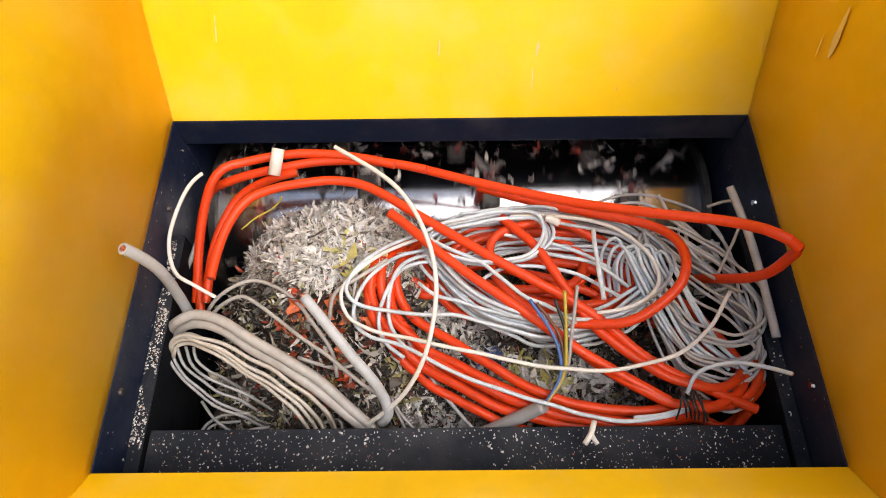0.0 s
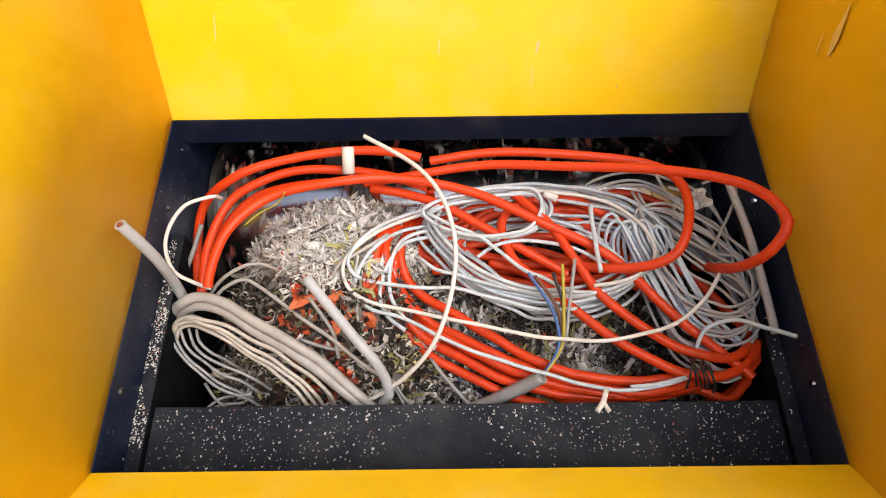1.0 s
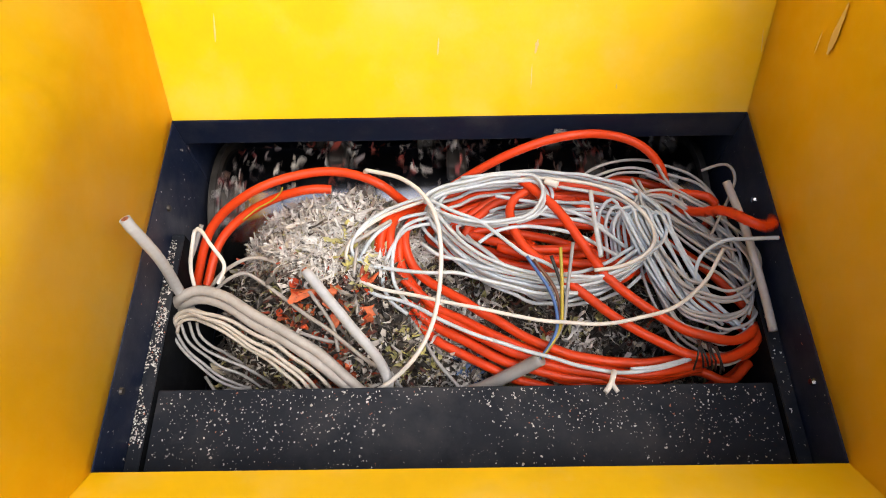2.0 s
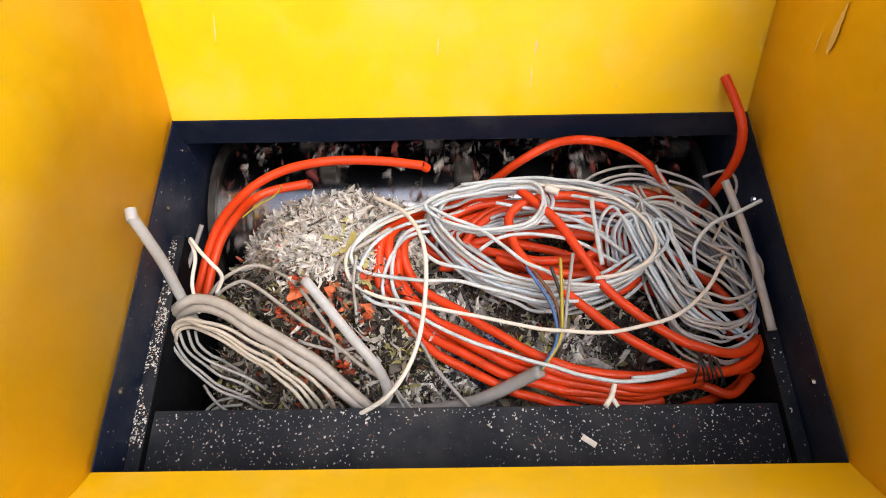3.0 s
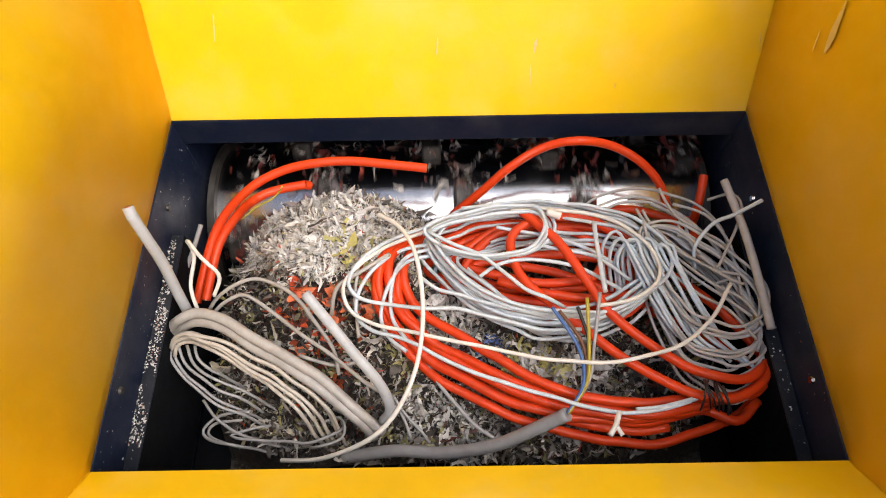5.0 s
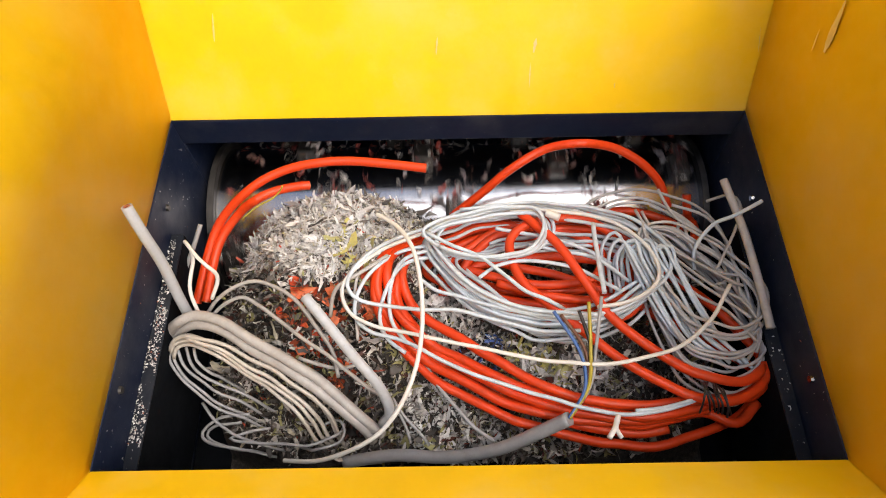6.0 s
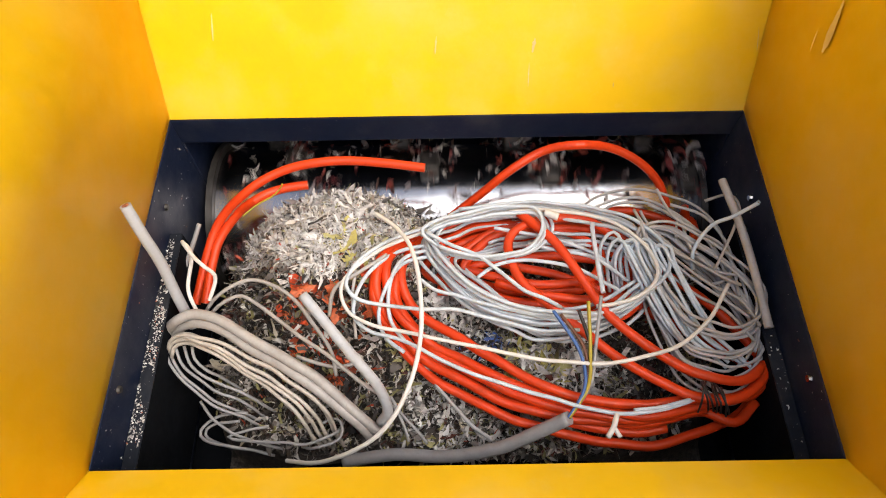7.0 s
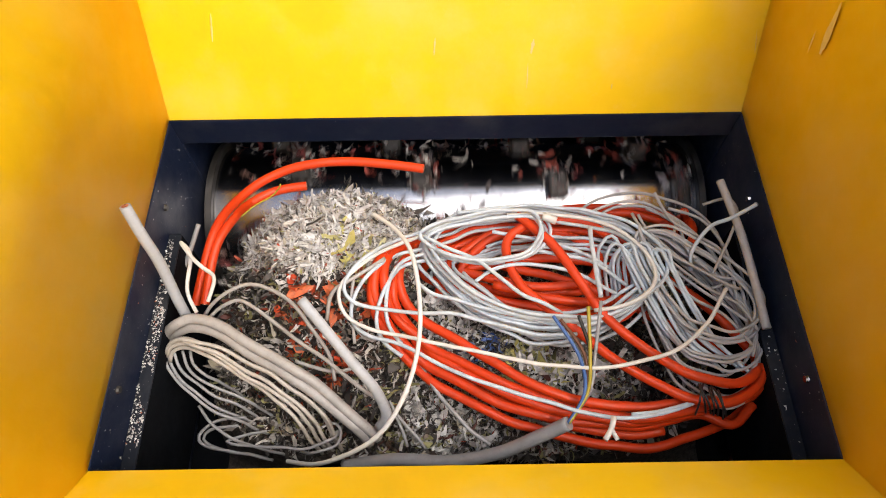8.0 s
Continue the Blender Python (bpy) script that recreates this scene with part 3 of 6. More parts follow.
for k, (pts, width, mat, label) in enumerate((
        ([(-0.162, 0.098, -0.085), (-0.162, 0.081, -0.078), (-0.165, 0.068, -0.076), (-0.170, 0.051, -0.076)], 0.0075, yellow_shreds, "broad yellow strip of sheath"),
        ([(-0.157, 0.085, -0.079), (-0.144, 0.075, -0.076), (-0.131, 0.070, -0.074)], 0.00675, yellow_shreds, "broad yellow strip of sheath"),
        ([(-0.148, 0.108, -0.091), (-0.134, 0.096, -0.083), (-0.118, 0.092, -0.082)], 0.006, yellow_shreds, "broad yellow strip of sheath"),
        ([(-0.335, 0.129, -0.197), (-0.323, 0.135, -0.196), (-0.317, 0.150, -0.195), (-0.322, 0.171, -0.197)], 0.006, pale_shreds, "pale torn strip of sheath"),
        ([(-0.324, 0.134, -0.196), (-0.298, 0.128, -0.189), (-0.264, 0.112, -0.164)], 0.0057, pale_shreds, "pale torn strip of sheath"),
        ([(-0.305, 0.141, -0.192), (-0.305, 0.160, -0.194), (-0.310, 0.180, -0.196)], 0.00675, pale_shreds, "pale torn strip of sheath"),
        ([(-0.215, 0.051, -0.104), (-0.201, 0.040, -0.091), (-0.188, 0.031, -0.085)], 0.00825, pale_shreds, "pale torn strip of sheath"),
        ([(-0.226, 0.074, -0.117), (-0.217, 0.060, -0.105), (-0.208, 0.049, -0.096)], 0.00675, orange_shreds, "orange split piece of sheath"),
        ([(-0.210, 0.032, -0.101), (-0.208, 0.019, -0.104), (-0.214, 0.009, -0.116)], 0.00675, orange_shreds, "orange split piece of sheath"),
        ([(-0.227, 0.014, -0.125), (-0.223, 0.003, -0.128), (-0.226, -0.005, -0.137)], 0.00675, orange_shreds, "orange split piece of sheath"),
        ([(-0.180, 0.001, -0.102), (-0.170, -0.005, -0.104), (-0.161, -0.005, -0.102)], 0.00675, orange_shreds, "orange split piece of sheath"),
        ([(-0.249, 0.013, -0.150), (-0.241, 0.006, -0.144), (-0.245, 0.002, -0.150)], 0.00525, orange_shreds, "orange split piece of sheath"),
        ([(-0.274, -0.044, -0.187), (-0.266, -0.055, -0.187), (-0.270, -0.072, -0.191)], 0.009, pale_shreds, "dusty torn strip of sheath"),
        ([(-0.257, -0.076, -0.189), (-0.247, -0.087, -0.189), (-0.240, -0.101, -0.191)], 0.0075, pale_shreds, "dusty torn strip of sheath"),
        ([(-0.098, -0.062, -0.140), (-0.085, -0.068, -0.144), (-0.075, -0.071, -0.147)], 0.006, pale_shreds, "pale torn strip of sheath"),
        ([(-0.071, -0.088, -0.159), (-0.055, -0.091, -0.162), (-0.045, -0.096, -0.167)], 0.0075, pale_shreds, "pale torn strip of sheath"),
        ([(0.128, -0.037, -0.161), (0.140, -0.047, -0.166), (0.134, -0.059, -0.171)], 0.0105, pale_shreds, "pale torn strip of sheath"),
        ([(0.171, -0.028, -0.162), (0.188, -0.043, -0.169), (0.196, -0.058, -0.176)], 0.012, pale_shreds, "pale torn strip of sheath"),
        ([(0.152, -0.046, -0.167), (0.156, -0.056, -0.171), (0.159, -0.064, -0.175)], 0.006, pale_shreds, "pale torn strip of sheath"),
        ([(0.218, -0.081, -0.186), (0.226, -0.071, -0.183), (0.234, -0.068, -0.184)], 0.0075, yellow_shreds, "broad yellow strip of sheath"),
        ([(0.089, -0.047, -0.163), (0.107, -0.056, -0.168), (0.120, -0.060, -0.171)], 0.0075, yellow_shreds, "broad yellow strip of sheath"),
        ([(0.079, -0.037, -0.159), (0.084, -0.050, -0.164), (0.089, -0.056, -0.167)], 0.006, yellow_shreds, "broad yellow strip of sheath"),
        ([(-0.038, 0.083, -0.142), (-0.029, 0.073, -0.149), (-0.019, 0.067, -0.156)], 0.006, pale_shreds, "pale torn strip of sheath"),
        ([(-0.025, 0.096, -0.159), (-0.016, 0.085, -0.163), (-0.009, 0.073, -0.165)], 0.006, pale_shreds, "pale torn strip of sheath"),
        ([(-0.041, 0.046, -0.129), (-0.016, 0.047, -0.152), (-0.009, 0.042, -0.155)], 0.009, pale_shreds, "pale torn strip of sheath"),
        )):
    ribbon(pts, width, mat, label, 80 + k)
cable("yellow_wire", [(-0.247, 0.083, -0.030), (-0.231, 0.095, -0.025), (-0.213, 0.103, -0.020), (-0.203, 0.109, -0.013), (-0.199, 0.110, -0.005)], 0.0009, yellow_pvc, "", parent=heap, step=0.004)

# ---- cables that keep their shape ----
R_OR, R_TH, R_GR, R_DU = 0.0054, 0.0058, 0.0022, 0.0018
GO, GG, GL = "orange cables", "thin grey cables", "thick grey cables"
front_set, coil_set, top_set, left_set = [], [], [], []

orange_coil = tagged(new("orange_cable_coil"), "coil of bright orange sheathed cable on the shreds", "cable", GO)
for pts in (
        [(0.059, 0.105, -0.075), (0.011, 0.097, -0.074), (-0.027, 0.083, -0.074), (-0.054, 0.058, -0.070), (-0.066, 0.019, -0.050), (-0.061, -0.006, -0.057), (-0.044, -0.027, -0.071), (-0.012, -0.046, -0.071), (0.024, -0.071, -0.070), (0.065, -0.097, -0.071), (0.106, -0.117, -0.071), (0.152, -0.127, -0.072), (0.200, -0.129, -0.073), (0.242, -0.124, -0.073), (0.285, -0.123, -0.074), (0.315, -0.108, -0.074), (0.326, -0.086, -0.075)],
        [(0.064, 0.104, -0.090), (0.004, 0.100, -0.089), (-0.045, 0.086, -0.088), (-0.073, 0.045, -0.050), (-0.083, 0.013, -0.039), (-0.078, -0.012, -0.051), (-0.062, -0.035, -0.070), (-0.028, -0.058, -0.082), (0.012, -0.080, -0.081), (0.054, -0.102, -0.080), (0.095, -0.119, -0.081), (0.142, -0.132, -0.081), (0.195, -0.139, -0.082), (0.244, -0.131, -0.083), (0.282, -0.121, -0.083), (0.311, -0.117, -0.084), (0.330, -0.095, -0.084), (0.329, -0.069, -0.085)],
        [(0.047, 0.102, -0.100), (-0.017, 0.092, -0.099), (-0.064, 0.058, -0.065), (-0.087, 0.027, -0.038), (-0.094, 0.001, -0.039), (-0.087, -0.021, -0.054), (-0.069, -0.046, -0.076), (-0.038, -0.071, -0.091), (0.005, -0.098, -0.091), (0.048, -0.119, -0.092), (0.095, -0.134, -0.093), (0.143, -0.142, -0.095), (0.198, -0.143, -0.096), (0.255, -0.132, -0.097), (0.290, -0.143, -0.099), (0.319, -0.122, -0.100)],
        [(0.019, 0.119, -0.100), (-0.031, 0.104, -0.100), (-0.076, 0.050, -0.051), (-0.092, 0.019, -0.036), (-0.096, -0.012, -0.047), (-0.082, -0.041, -0.071), (-0.057, -0.068, -0.094), (-0.020, -0.097, -0.100), (0.023, -0.121, -0.101), (0.072, -0.141, -0.104), (0.114, -0.152, -0.107), (0.156, -0.161, -0.109), (0.211, -0.162, -0.112), (0.264, -0.147, -0.115), (0.305, -0.131, -0.117), (0.328, -0.110, -0.120)],
        [(0.033, 0.098, -0.100), (-0.017, 0.085, -0.098), (-0.054, 0.053, -0.074), (-0.072, 0.011, -0.050), (-0.068, -0.018, -0.061), (-0.047, -0.044, -0.082), (-0.013, -0.074, -0.085), (0.030, -0.097, -0.086), (0.077, -0.120, -0.087), (0.119, -0.132, -0.087), (0.166, -0.141, -0.088), (0.215, -0.138, -0.089), (0.259, -0.131, -0.090)],
        [(-0.057, -0.033, -0.076), (-0.043, -0.054, -0.091), (-0.013, -0.080, -0.100), (0.030, -0.106, -0.100), (0.079, -0.126, -0.101), (0.132, -0.145, -0.102), (0.174, -0.151, -0.104), (0.218, -0.147, -0.105)],
        [(0.162, 0.025, -0.085), (0.198, -0.004, -0.087), (0.240, -0.032, -0.090), (0.288, -0.058, -0.095), (0.322, -0.084, -0.100)],
        [(-0.038, 0.055, -0.093), (0.010, 0.062, -0.093), (0.057, 0.048, -0.091), (0.110, 0.032, -0.091), (0.162, 0.014, -0.093), (0.192, -0.015, -0.095)],
        [(-0.025, 0.035, -0.100), (0.017, 0.073, -0.092), (0.066, 0.080, -0.085), (0.120, 0.068, -0.090), (0.167, 0.052, -0.095)],
        ):
    cable("cable_loop", pts, R_OR, orange_pvc, "", wobble=0.0022, parent=orange_coil)
coil_set.append(orange_coil)
inner_ring = [(-0.018, 0.034, -0.082), (0.024, 0.067, -0.082), (0.093, 0.078, -0.082), (0.166, 0.065, -0.082), (0.195, 0.030, -0.082), (0.171, -0.002, -0.082), (0.112, -0.009, -0.082), (0.041, 0.003, -0.082)]
front_set.append(coil("orange_cable_coil", inner_ring, 7, R_OR, orange_pvc, "smaller orange coil showing through the grey cables", GO, 0.22, 0.02, 43))
front_set.append(cable("orange_cable", [(0.070, 0.088, -0.040), (0.086, 0.069, -0.038), (0.110, 0.043, -0.036), (0.137, -0.004, -0.041), (0.159, -0.038, -0.047), (0.198, -0.073, -0.052), (0.242, -0.100, -0.057), (0.289, -0.109, -0.062), (0.316, -0.095, -0.068), (0.330, -0.074, -0.095)], R_OR, orange_pvc, "bright orange sheathed cable lying across the coils", GO, wobble=0.0012))
front_set.append(cable("orange_cable", [(0.178, 0.067, -0.055), (0.143, 0.086, -0.051), (0.102, 0.083, -0.048), (0.071, 0.071, -0.045), (0.057, 0.054, -0.045), (0.058, 0.030, -0.045), (0.070, 0.000, -0.046), (0.096, -0.025, -0.050), (0.134, -0.057, -0.054), (0.167, -0.085, -0.056), (0.205, -0.109, -0.058), (0.243, -0.126, -0.060), (0.280, -0.128, -0.064), (0.313, -0.111, -0.070), (0.327, -0.089, -0.075)], R_OR, orange_pvc, "bright orange sheathed cable bent in a loop", GO, wobble=0.0012))
front_set.append(cable("orange_cable", [(0.158, 0.109, -0.085), (0.201, 0.116, -0.085), (0.242, 0.107, -0.085), (0.265, 0.094, -0.085), (0.265, 0.083, -0.085)], R_OR, orange_pvc, "orange cable behind the grey coils", GO, wobble=0.0012))
front_set.append(cable("orange_cable", [(0.224, 0.041, -0.082), (0.247, 0.022, -0.082), (0.275, -0.004, -0.082), (0.306, -0.040, -0.082), (0.326, -0.077, -0.082)], R_OR, orange_pvc, "orange cable under the grey coils", GO, wobble=0.0012))
top_ring = [(-0.039, 0.055, -0.058), (-0.019, 0.022, -0.058), (0.019, -0.014, -0.058), (0.067, -0.037, -0.058), (0.117, -0.042, -0.058), (0.168, -0.029, -0.058), (0.208, -0.004, -0.058), (0.223, 0.028, -0.058), (0.212, 0.058, -0.058), (0.176, 0.082, -0.058), (0.124, 0.096, -0.058), (0.070, 0.101, -0.058), (0.009, 0.094, -0.058), (-0.028, 0.077, -0.058)]
top_set.append(coil("grey_cable_coil", top_ring, 9, R_GR, grey_pvc, "untidy coil of thin light grey cable", GG, 0.075, 0.030, 51, wobble=0.004))
low_turns = [(-0.012, 0.041, -0.075), (0.020, 0.004, -0.075), (0.069, -0.035, -0.075), (0.113, -0.043, -0.075), (0.165, -0.031, -0.075), (0.201, -0.003, -0.075), (0.213, 0.034, -0.075), (0.184, 0.064, -0.075), (0.124, 0.073, -0.075), (0.056, 0.067, -0.075)]
top_set.append(coil("grey_cable_coil", low_turns, 6, R_GR, grey_pvc, "lower turns of thin light grey cable", GG, 0.09, 0.016, 58, wobble=0.004))
small_ring = [(-0.041, 0.056, -0.036), (-0.031, 0.066, -0.036), (-0.005, 0.075, -0.036), (0.028, 0.084, -0.036), (0.068, 0.088, -0.036), (0.092, 0.080, -0.036), (0.100, 0.063, -0.036), (0.093, 0.044, -0.036), (0.073, 0.032, -0.036), (0.044, 0.025, -0.036), (0.013, 0.026, -0.036), (-0.018, 0.037, -0.036), (-0.036, 0.047, -0.036)]
top_set.append(coil("grey_cable_coil", small_ring, 4, R_GR, grey_pvc, "small coil of thin light grey cable", GG, 0.05, 0.014, 52, wobble=0.003))
arc_base = [(0.167, 0.010, -0.085), (0.161, 0.040, -0.056), (0.167, 0.053, -0.041), (0.178, 0.054, -0.037), (0.186, 0.031, -0.041), (0.201, -0.003, -0.052), (0.225, -0.049, -0.063), (0.256, -0.077, -0.070)]
arcs = tagged(new("grey_cable_coil"), "bundle of thin light grey cable bent in tight arcs", "cable", GG)
rng = random.Random(53)
for k in range(10):
    sx, sy, sz = 0.0062 * k + rng.uniform(-0.002, 0.002), -0.0016 * k + rng.uniform(-0.006, 0.004), rng.uniform(-0.006, 0.005)
    grow = 1 + 0.07 * rng.uniform(-1, 1)
    pts = [(arc_base[0][0] + (x - arc_base[0][0]) * grow + sx + rng.uniform(-0.002, 0.002), arc_base[0][1] + (y - arc_base[0][1]) * grow + sy, z + sz) for x, y, z in arc_base]
    cable("cable_loop", pts, R_GR * 0.95, grey_pvc, "", wobble=0.002, parent=arcs)
top_set.append(arcs)
right_ring = [(0.211, 0.069, -0.060), (0.215, 0.019, -0.062), (0.222, -0.029, -0.064), (0.238, -0.069, -0.065), (0.266, -0.091, -0.065), (0.297, -0.095, -0.065), (0.323, -0.073, -0.065), (0.330, -0.040, -0.065), (0.313, -0.004, -0.065), (0.282, 0.034, -0.064), (0.248, 0.065, -0.062), (0.226, 0.080, -0.060)]
top_set.append(coil("grey_cable_coil", right_ring, 16, R_DU, dusty_pvc, "large loose coil of thin light grey cable", GG, 0.05, -0.035, 54, pivot=right_ring[0], fan=0.24, wobble=0.004))
top_set.append(cable("grey_cable", [(0.059, 0.094, -0.045), (0.009, 0.088, -0.047), (-0.038, 0.075, -0.048), (-0.076, 0.056, -0.040), (-0.102, 0.025, -0.018), (-0.117, 0.007, -0.018), (-0.123, -0.008, -0.026), (-0.112, -0.020, -0.035), (-0.080, -0.026, -0.040), (-0.047, -0.031, -0.040), (-0.007, -0.032, -0.041), (0.035, -0.042, -0.044), (0.083, -0.055, -0.047), (0.126, -0.054, -0.050)], R_GR, grey_pvc, "thin light grey cable in a wide loop", GG, wobble=0.0012))
top_set.append(cable("grey_cable", [(-0.038, 0.071, -0.050), (-0.076, 0.049, -0.039), (-0.104, 0.018, -0.018), (-0.124, -0.001, -0.023), (-0.129, -0.016, -0.034), (-0.121, -0.032, -0.044), (-0.098, -0.046, -0.042), (-0.062, -0.056, -0.041), (-0.014, -0.068, -0.040), (0.021, -0.076, -0.039), (0.073, -0.089, -0.038), (0.114, -0.094, -0.036), (0.154, -0.096, -0.035), (0.189, -0.089, -0.034), (0.225, -0.078, -0.033), (0.261, -0.049, -0.031), (0.287, -0.012, -0.030)], R_GR, white_pvc, "thin off-white cable with a free end", GG, wobble=0.0012))
top_set.append(cable("grey_cable", [(-0.031, 0.057, -0.055), (-0.067, 0.045, -0.049), (-0.094, 0.012, -0.025), (-0.111, -0.011, -0.031), (-0.117, -0.033, -0.050), (-0.099, -0.051, -0.050), (-0.074, -0.058, -0.050), (-0.047, -0.071, -0.050), (-0.014, -0.089, -0.050), (0.021, -0.105, -0.050), (0.061, -0.119, -0.050), (0.092, -0.127, -0.052), (0.123, -0.136, -0.054), (0.163, -0.143, -0.056), (0.205, -0.138, -0.058), (0.239, -0.127, -0.060)], R_GR, grey_pvc, "thin grey cable lying along the orange coil", GG, wobble=0.0012))
top_set.append(cable("grey_cable", [(-0.012, 0.042, -0.055), (-0.048, 0.038, -0.055), (-0.068, 0.021, -0.044), (-0.082, -0.005, -0.038), (-0.090, -0.032, -0.052), (-0.081, -0.057, -0.055), (-0.062, -0.074, -0.055)], R_GR, grey_pvc, "thin grey cable bent round the orange coil", GG, wobble=0.0012))
top_set.append(cable("grey_cable", [(-0.018, 0.050, -0.050), (-0.054, 0.041, -0.050), (-0.072, 0.017, -0.039), (-0.079, -0.010, -0.041), (-0.077, -0.037, -0.050), (-0.062, -0.063, -0.050)], R_GR, grey_pvc, "thin grey cable bent round the orange coil", GG, wobble=0.0012))
top_set.append(cable("grey_cable", [(0.173, -0.139, -0.058), (0.202, -0.136, -0.058), (0.233, -0.128, -0.058)], R_GR, grey_pvc, "short end of grey cable", GG, wobble=0.0012))
top_set.append(cable("grey_cable", [(-0.037, 0.058, -0.030), (-0.012, 0.043, -0.030), (0.019, 0.028, -0.030), (0.037, 0.013, -0.030), (0.066, -0.014, -0.030), (0.087, -0.025, -0.030), (0.110, -0.029, -0.050)], R_GR, grey_pvc, "loose strand of thin light grey cable across the coil", GG, wobble=0.0012))
top_set.append(cable("grey_cable", [(-0.034, 0.052, -0.035), (-0.018, 0.027, -0.035), (0.006, -0.001, -0.035), (0.036, -0.021, -0.035), (0.077, -0.036, -0.035), (0.119, -0.040, -0.035), (0.162, -0.034, -0.055)], R_GR, grey_pvc, "loose strand of thin light grey cable across the coil", GG, wobble=0.0012))
top_set.append(cable("grey_cable", [(-0.047, 0.009, -0.045), (-0.028, -0.006, -0.045), (-0.001, -0.014, -0.045), (0.036, -0.026, -0.045), (0.078, -0.038, -0.045), (0.115, -0.041, -0.065)], R_GR, grey_pvc, "loose strand of thin light grey cable across the coil", GG, wobble=0.0012))
top_set.append(cable("grey_cable", [(0.019, 0.006, -0.040), (0.045, 0.022, -0.040), (0.083, 0.026, -0.040), (0.126, 0.016, -0.040), (0.155, -0.001, -0.040), (0.179, -0.005, -0.060)], R_GR, grey_pvc, "loose strand of thin light grey cable across the coil", GG, wobble=0.0012))
top_set.append(cable("grey_cable", [(0.041, 0.071, -0.045), (0.073, 0.063, -0.045), (0.108, 0.055, -0.045), (0.142, 0.041, -0.045), (0.179, 0.029, -0.065)], R_GR, grey_pvc, "loose strand of thin light grey cable across the coil", GG, wobble=0.0012))
top_set.append(cable("grey_cable", [(0.078, 0.048, -0.043), (0.116, 0.039, -0.043), (0.153, 0.028, -0.043), (0.189, 0.010, -0.063)], R_GR, grey_pvc, "loose strand of thin light grey cable across the coil", GG, wobble=0.0012))
top_set.append(cable("grey_cable", [(0.058, 0.088, -0.036), (0.110, 0.087, -0.035), (0.151, 0.080, -0.035), (0.185, 0.064, -0.035), (0.208, 0.038, -0.034), (0.217, 0.012, -0.036), (0.208, -0.009, -0.037), (0.182, -0.025, -0.038), (0.145, -0.031, -0.040)], R_GR, white_pvc, "thin off-white cable over the coil's rim", GG, wobble=0.0012))
top_set.append(cable("grey_cable", [(0.149, 0.064, -0.026), (0.149, 0.030, -0.026), (0.150, -0.021, -0.026)], R_GR * 1.25, grey_pvc, "short end of grey cable", GG, wobble=0.0012))
top_set.append(cable("grey_cable", [(-0.144, -0.030, -0.055), (-0.136, -0.009, -0.033), (-0.110, 0.005, -0.022), (-0.081, 0.031, -0.032)], R_GR, warm_pvc, "thin grey cable lying on the shreds", GG, wobble=0.0012))
top_set.append(cable("grey_cable", [(0.152, 0.113, -0.070), (0.169, 0.124, -0.066), (0.197, 0.130, -0.061), (0.223, 0.127, -0.056), (0.249, 0.119, -0.056), (0.281, 0.106, -0.058), (0.303, 0.080, -0.059), (0.311, 0.047, -0.061), (0.325, 0.019, -0.064), (0.326, -0.022, -0.067), (0.320, -0.061, -0.070)], R_DU, warm_pvc, "loose bent strand of thin grey cable", GG, wobble=0.0012))
top_set.append(cable("grey_cable", [(0.168, 0.104, -0.070), (0.196, 0.115, -0.066), (0.229, 0.111, -0.062), (0.252, 0.093, -0.059), (0.273, 0.071, -0.055), (0.293, 0.056, -0.056), (0.307, 0.036, -0.057), (0.318, -0.005, -0.059), (0.314, -0.045, -0.060)], R_DU, dusty_pvc, "loose bent strand of thin grey cable", GG, wobble=0.0012))
top_set.append(cable("grey_cable", [(0.236, 0.120, -0.045), (0.243, 0.101, -0.047), (0.253, 0.082, -0.048), (0.277, 0.064, -0.050), (0.300, 0.048, -0.052), (0.308, 0.021, -0.053), (0.307, -0.015, -0.055)], R_DU, dusty_pvc, "loose bent strand of thin grey cable", GG, wobble=0.0012))
top_set.append(cable("grey_cable", [(0.205, 0.093, -0.045), (0.212, 0.076, -0.045), (0.233, 0.045, -0.045), (0.261, 0.024, -0.045), (0.294, 0.001, -0.045), (0.308, -0.006, -0.045)], R_DU, warm_pvc, "loose bent strand of thin grey cable", GG, wobble=0.0012))
top_set.append(cable("grey_cable", [(0.214, 0.094, -0.050), (0.221, 0.075, -0.050), (0.246, 0.042, -0.050), (0.280, 0.015, -0.050), (0.311, 0.008, -0.050)], R_DU, dusty_pvc, "loose bent strand of thin grey cable", GG, wobble=0.0012))
top_set.append(cable("grey_cable", [(0.253, 0.105, -0.055), (0.287, 0.090, -0.055), (0.303, 0.066, -0.055), (0.310, 0.036, -0.055), (0.299, 0.007, -0.055), (0.279, -0.001, -0.055)], R_DU, dusty_pvc, "loose bent strand of thin grey cable", GG, wobble=0.0012))
top_set.append(cable("grey_cable", [(0.292, 0.106, -0.050), (0.312, 0.108, -0.040), (0.319, 0.097, -0.030), (0.322, 0.081, -0.033), (0.309, 0.057, -0.035), (0.294, 0.030, -0.043), (0.284, 0.014, -0.050)], R_DU, warm_pvc, "loose bent strand of thin grey cable", GG, wobble=0.0012))
top_set.append(cable("grey_cable", [(0.228, 0.108, -0.060), (0.265, 0.088, -0.060), (0.291, 0.053, -0.060), (0.306, -0.004, -0.060), (0.323, -0.047, -0.060), (0.312, -0.078, -0.060)], R_DU, dusty_pvc, "loose bent strand of thin grey cable", GG, wobble=0.0012))
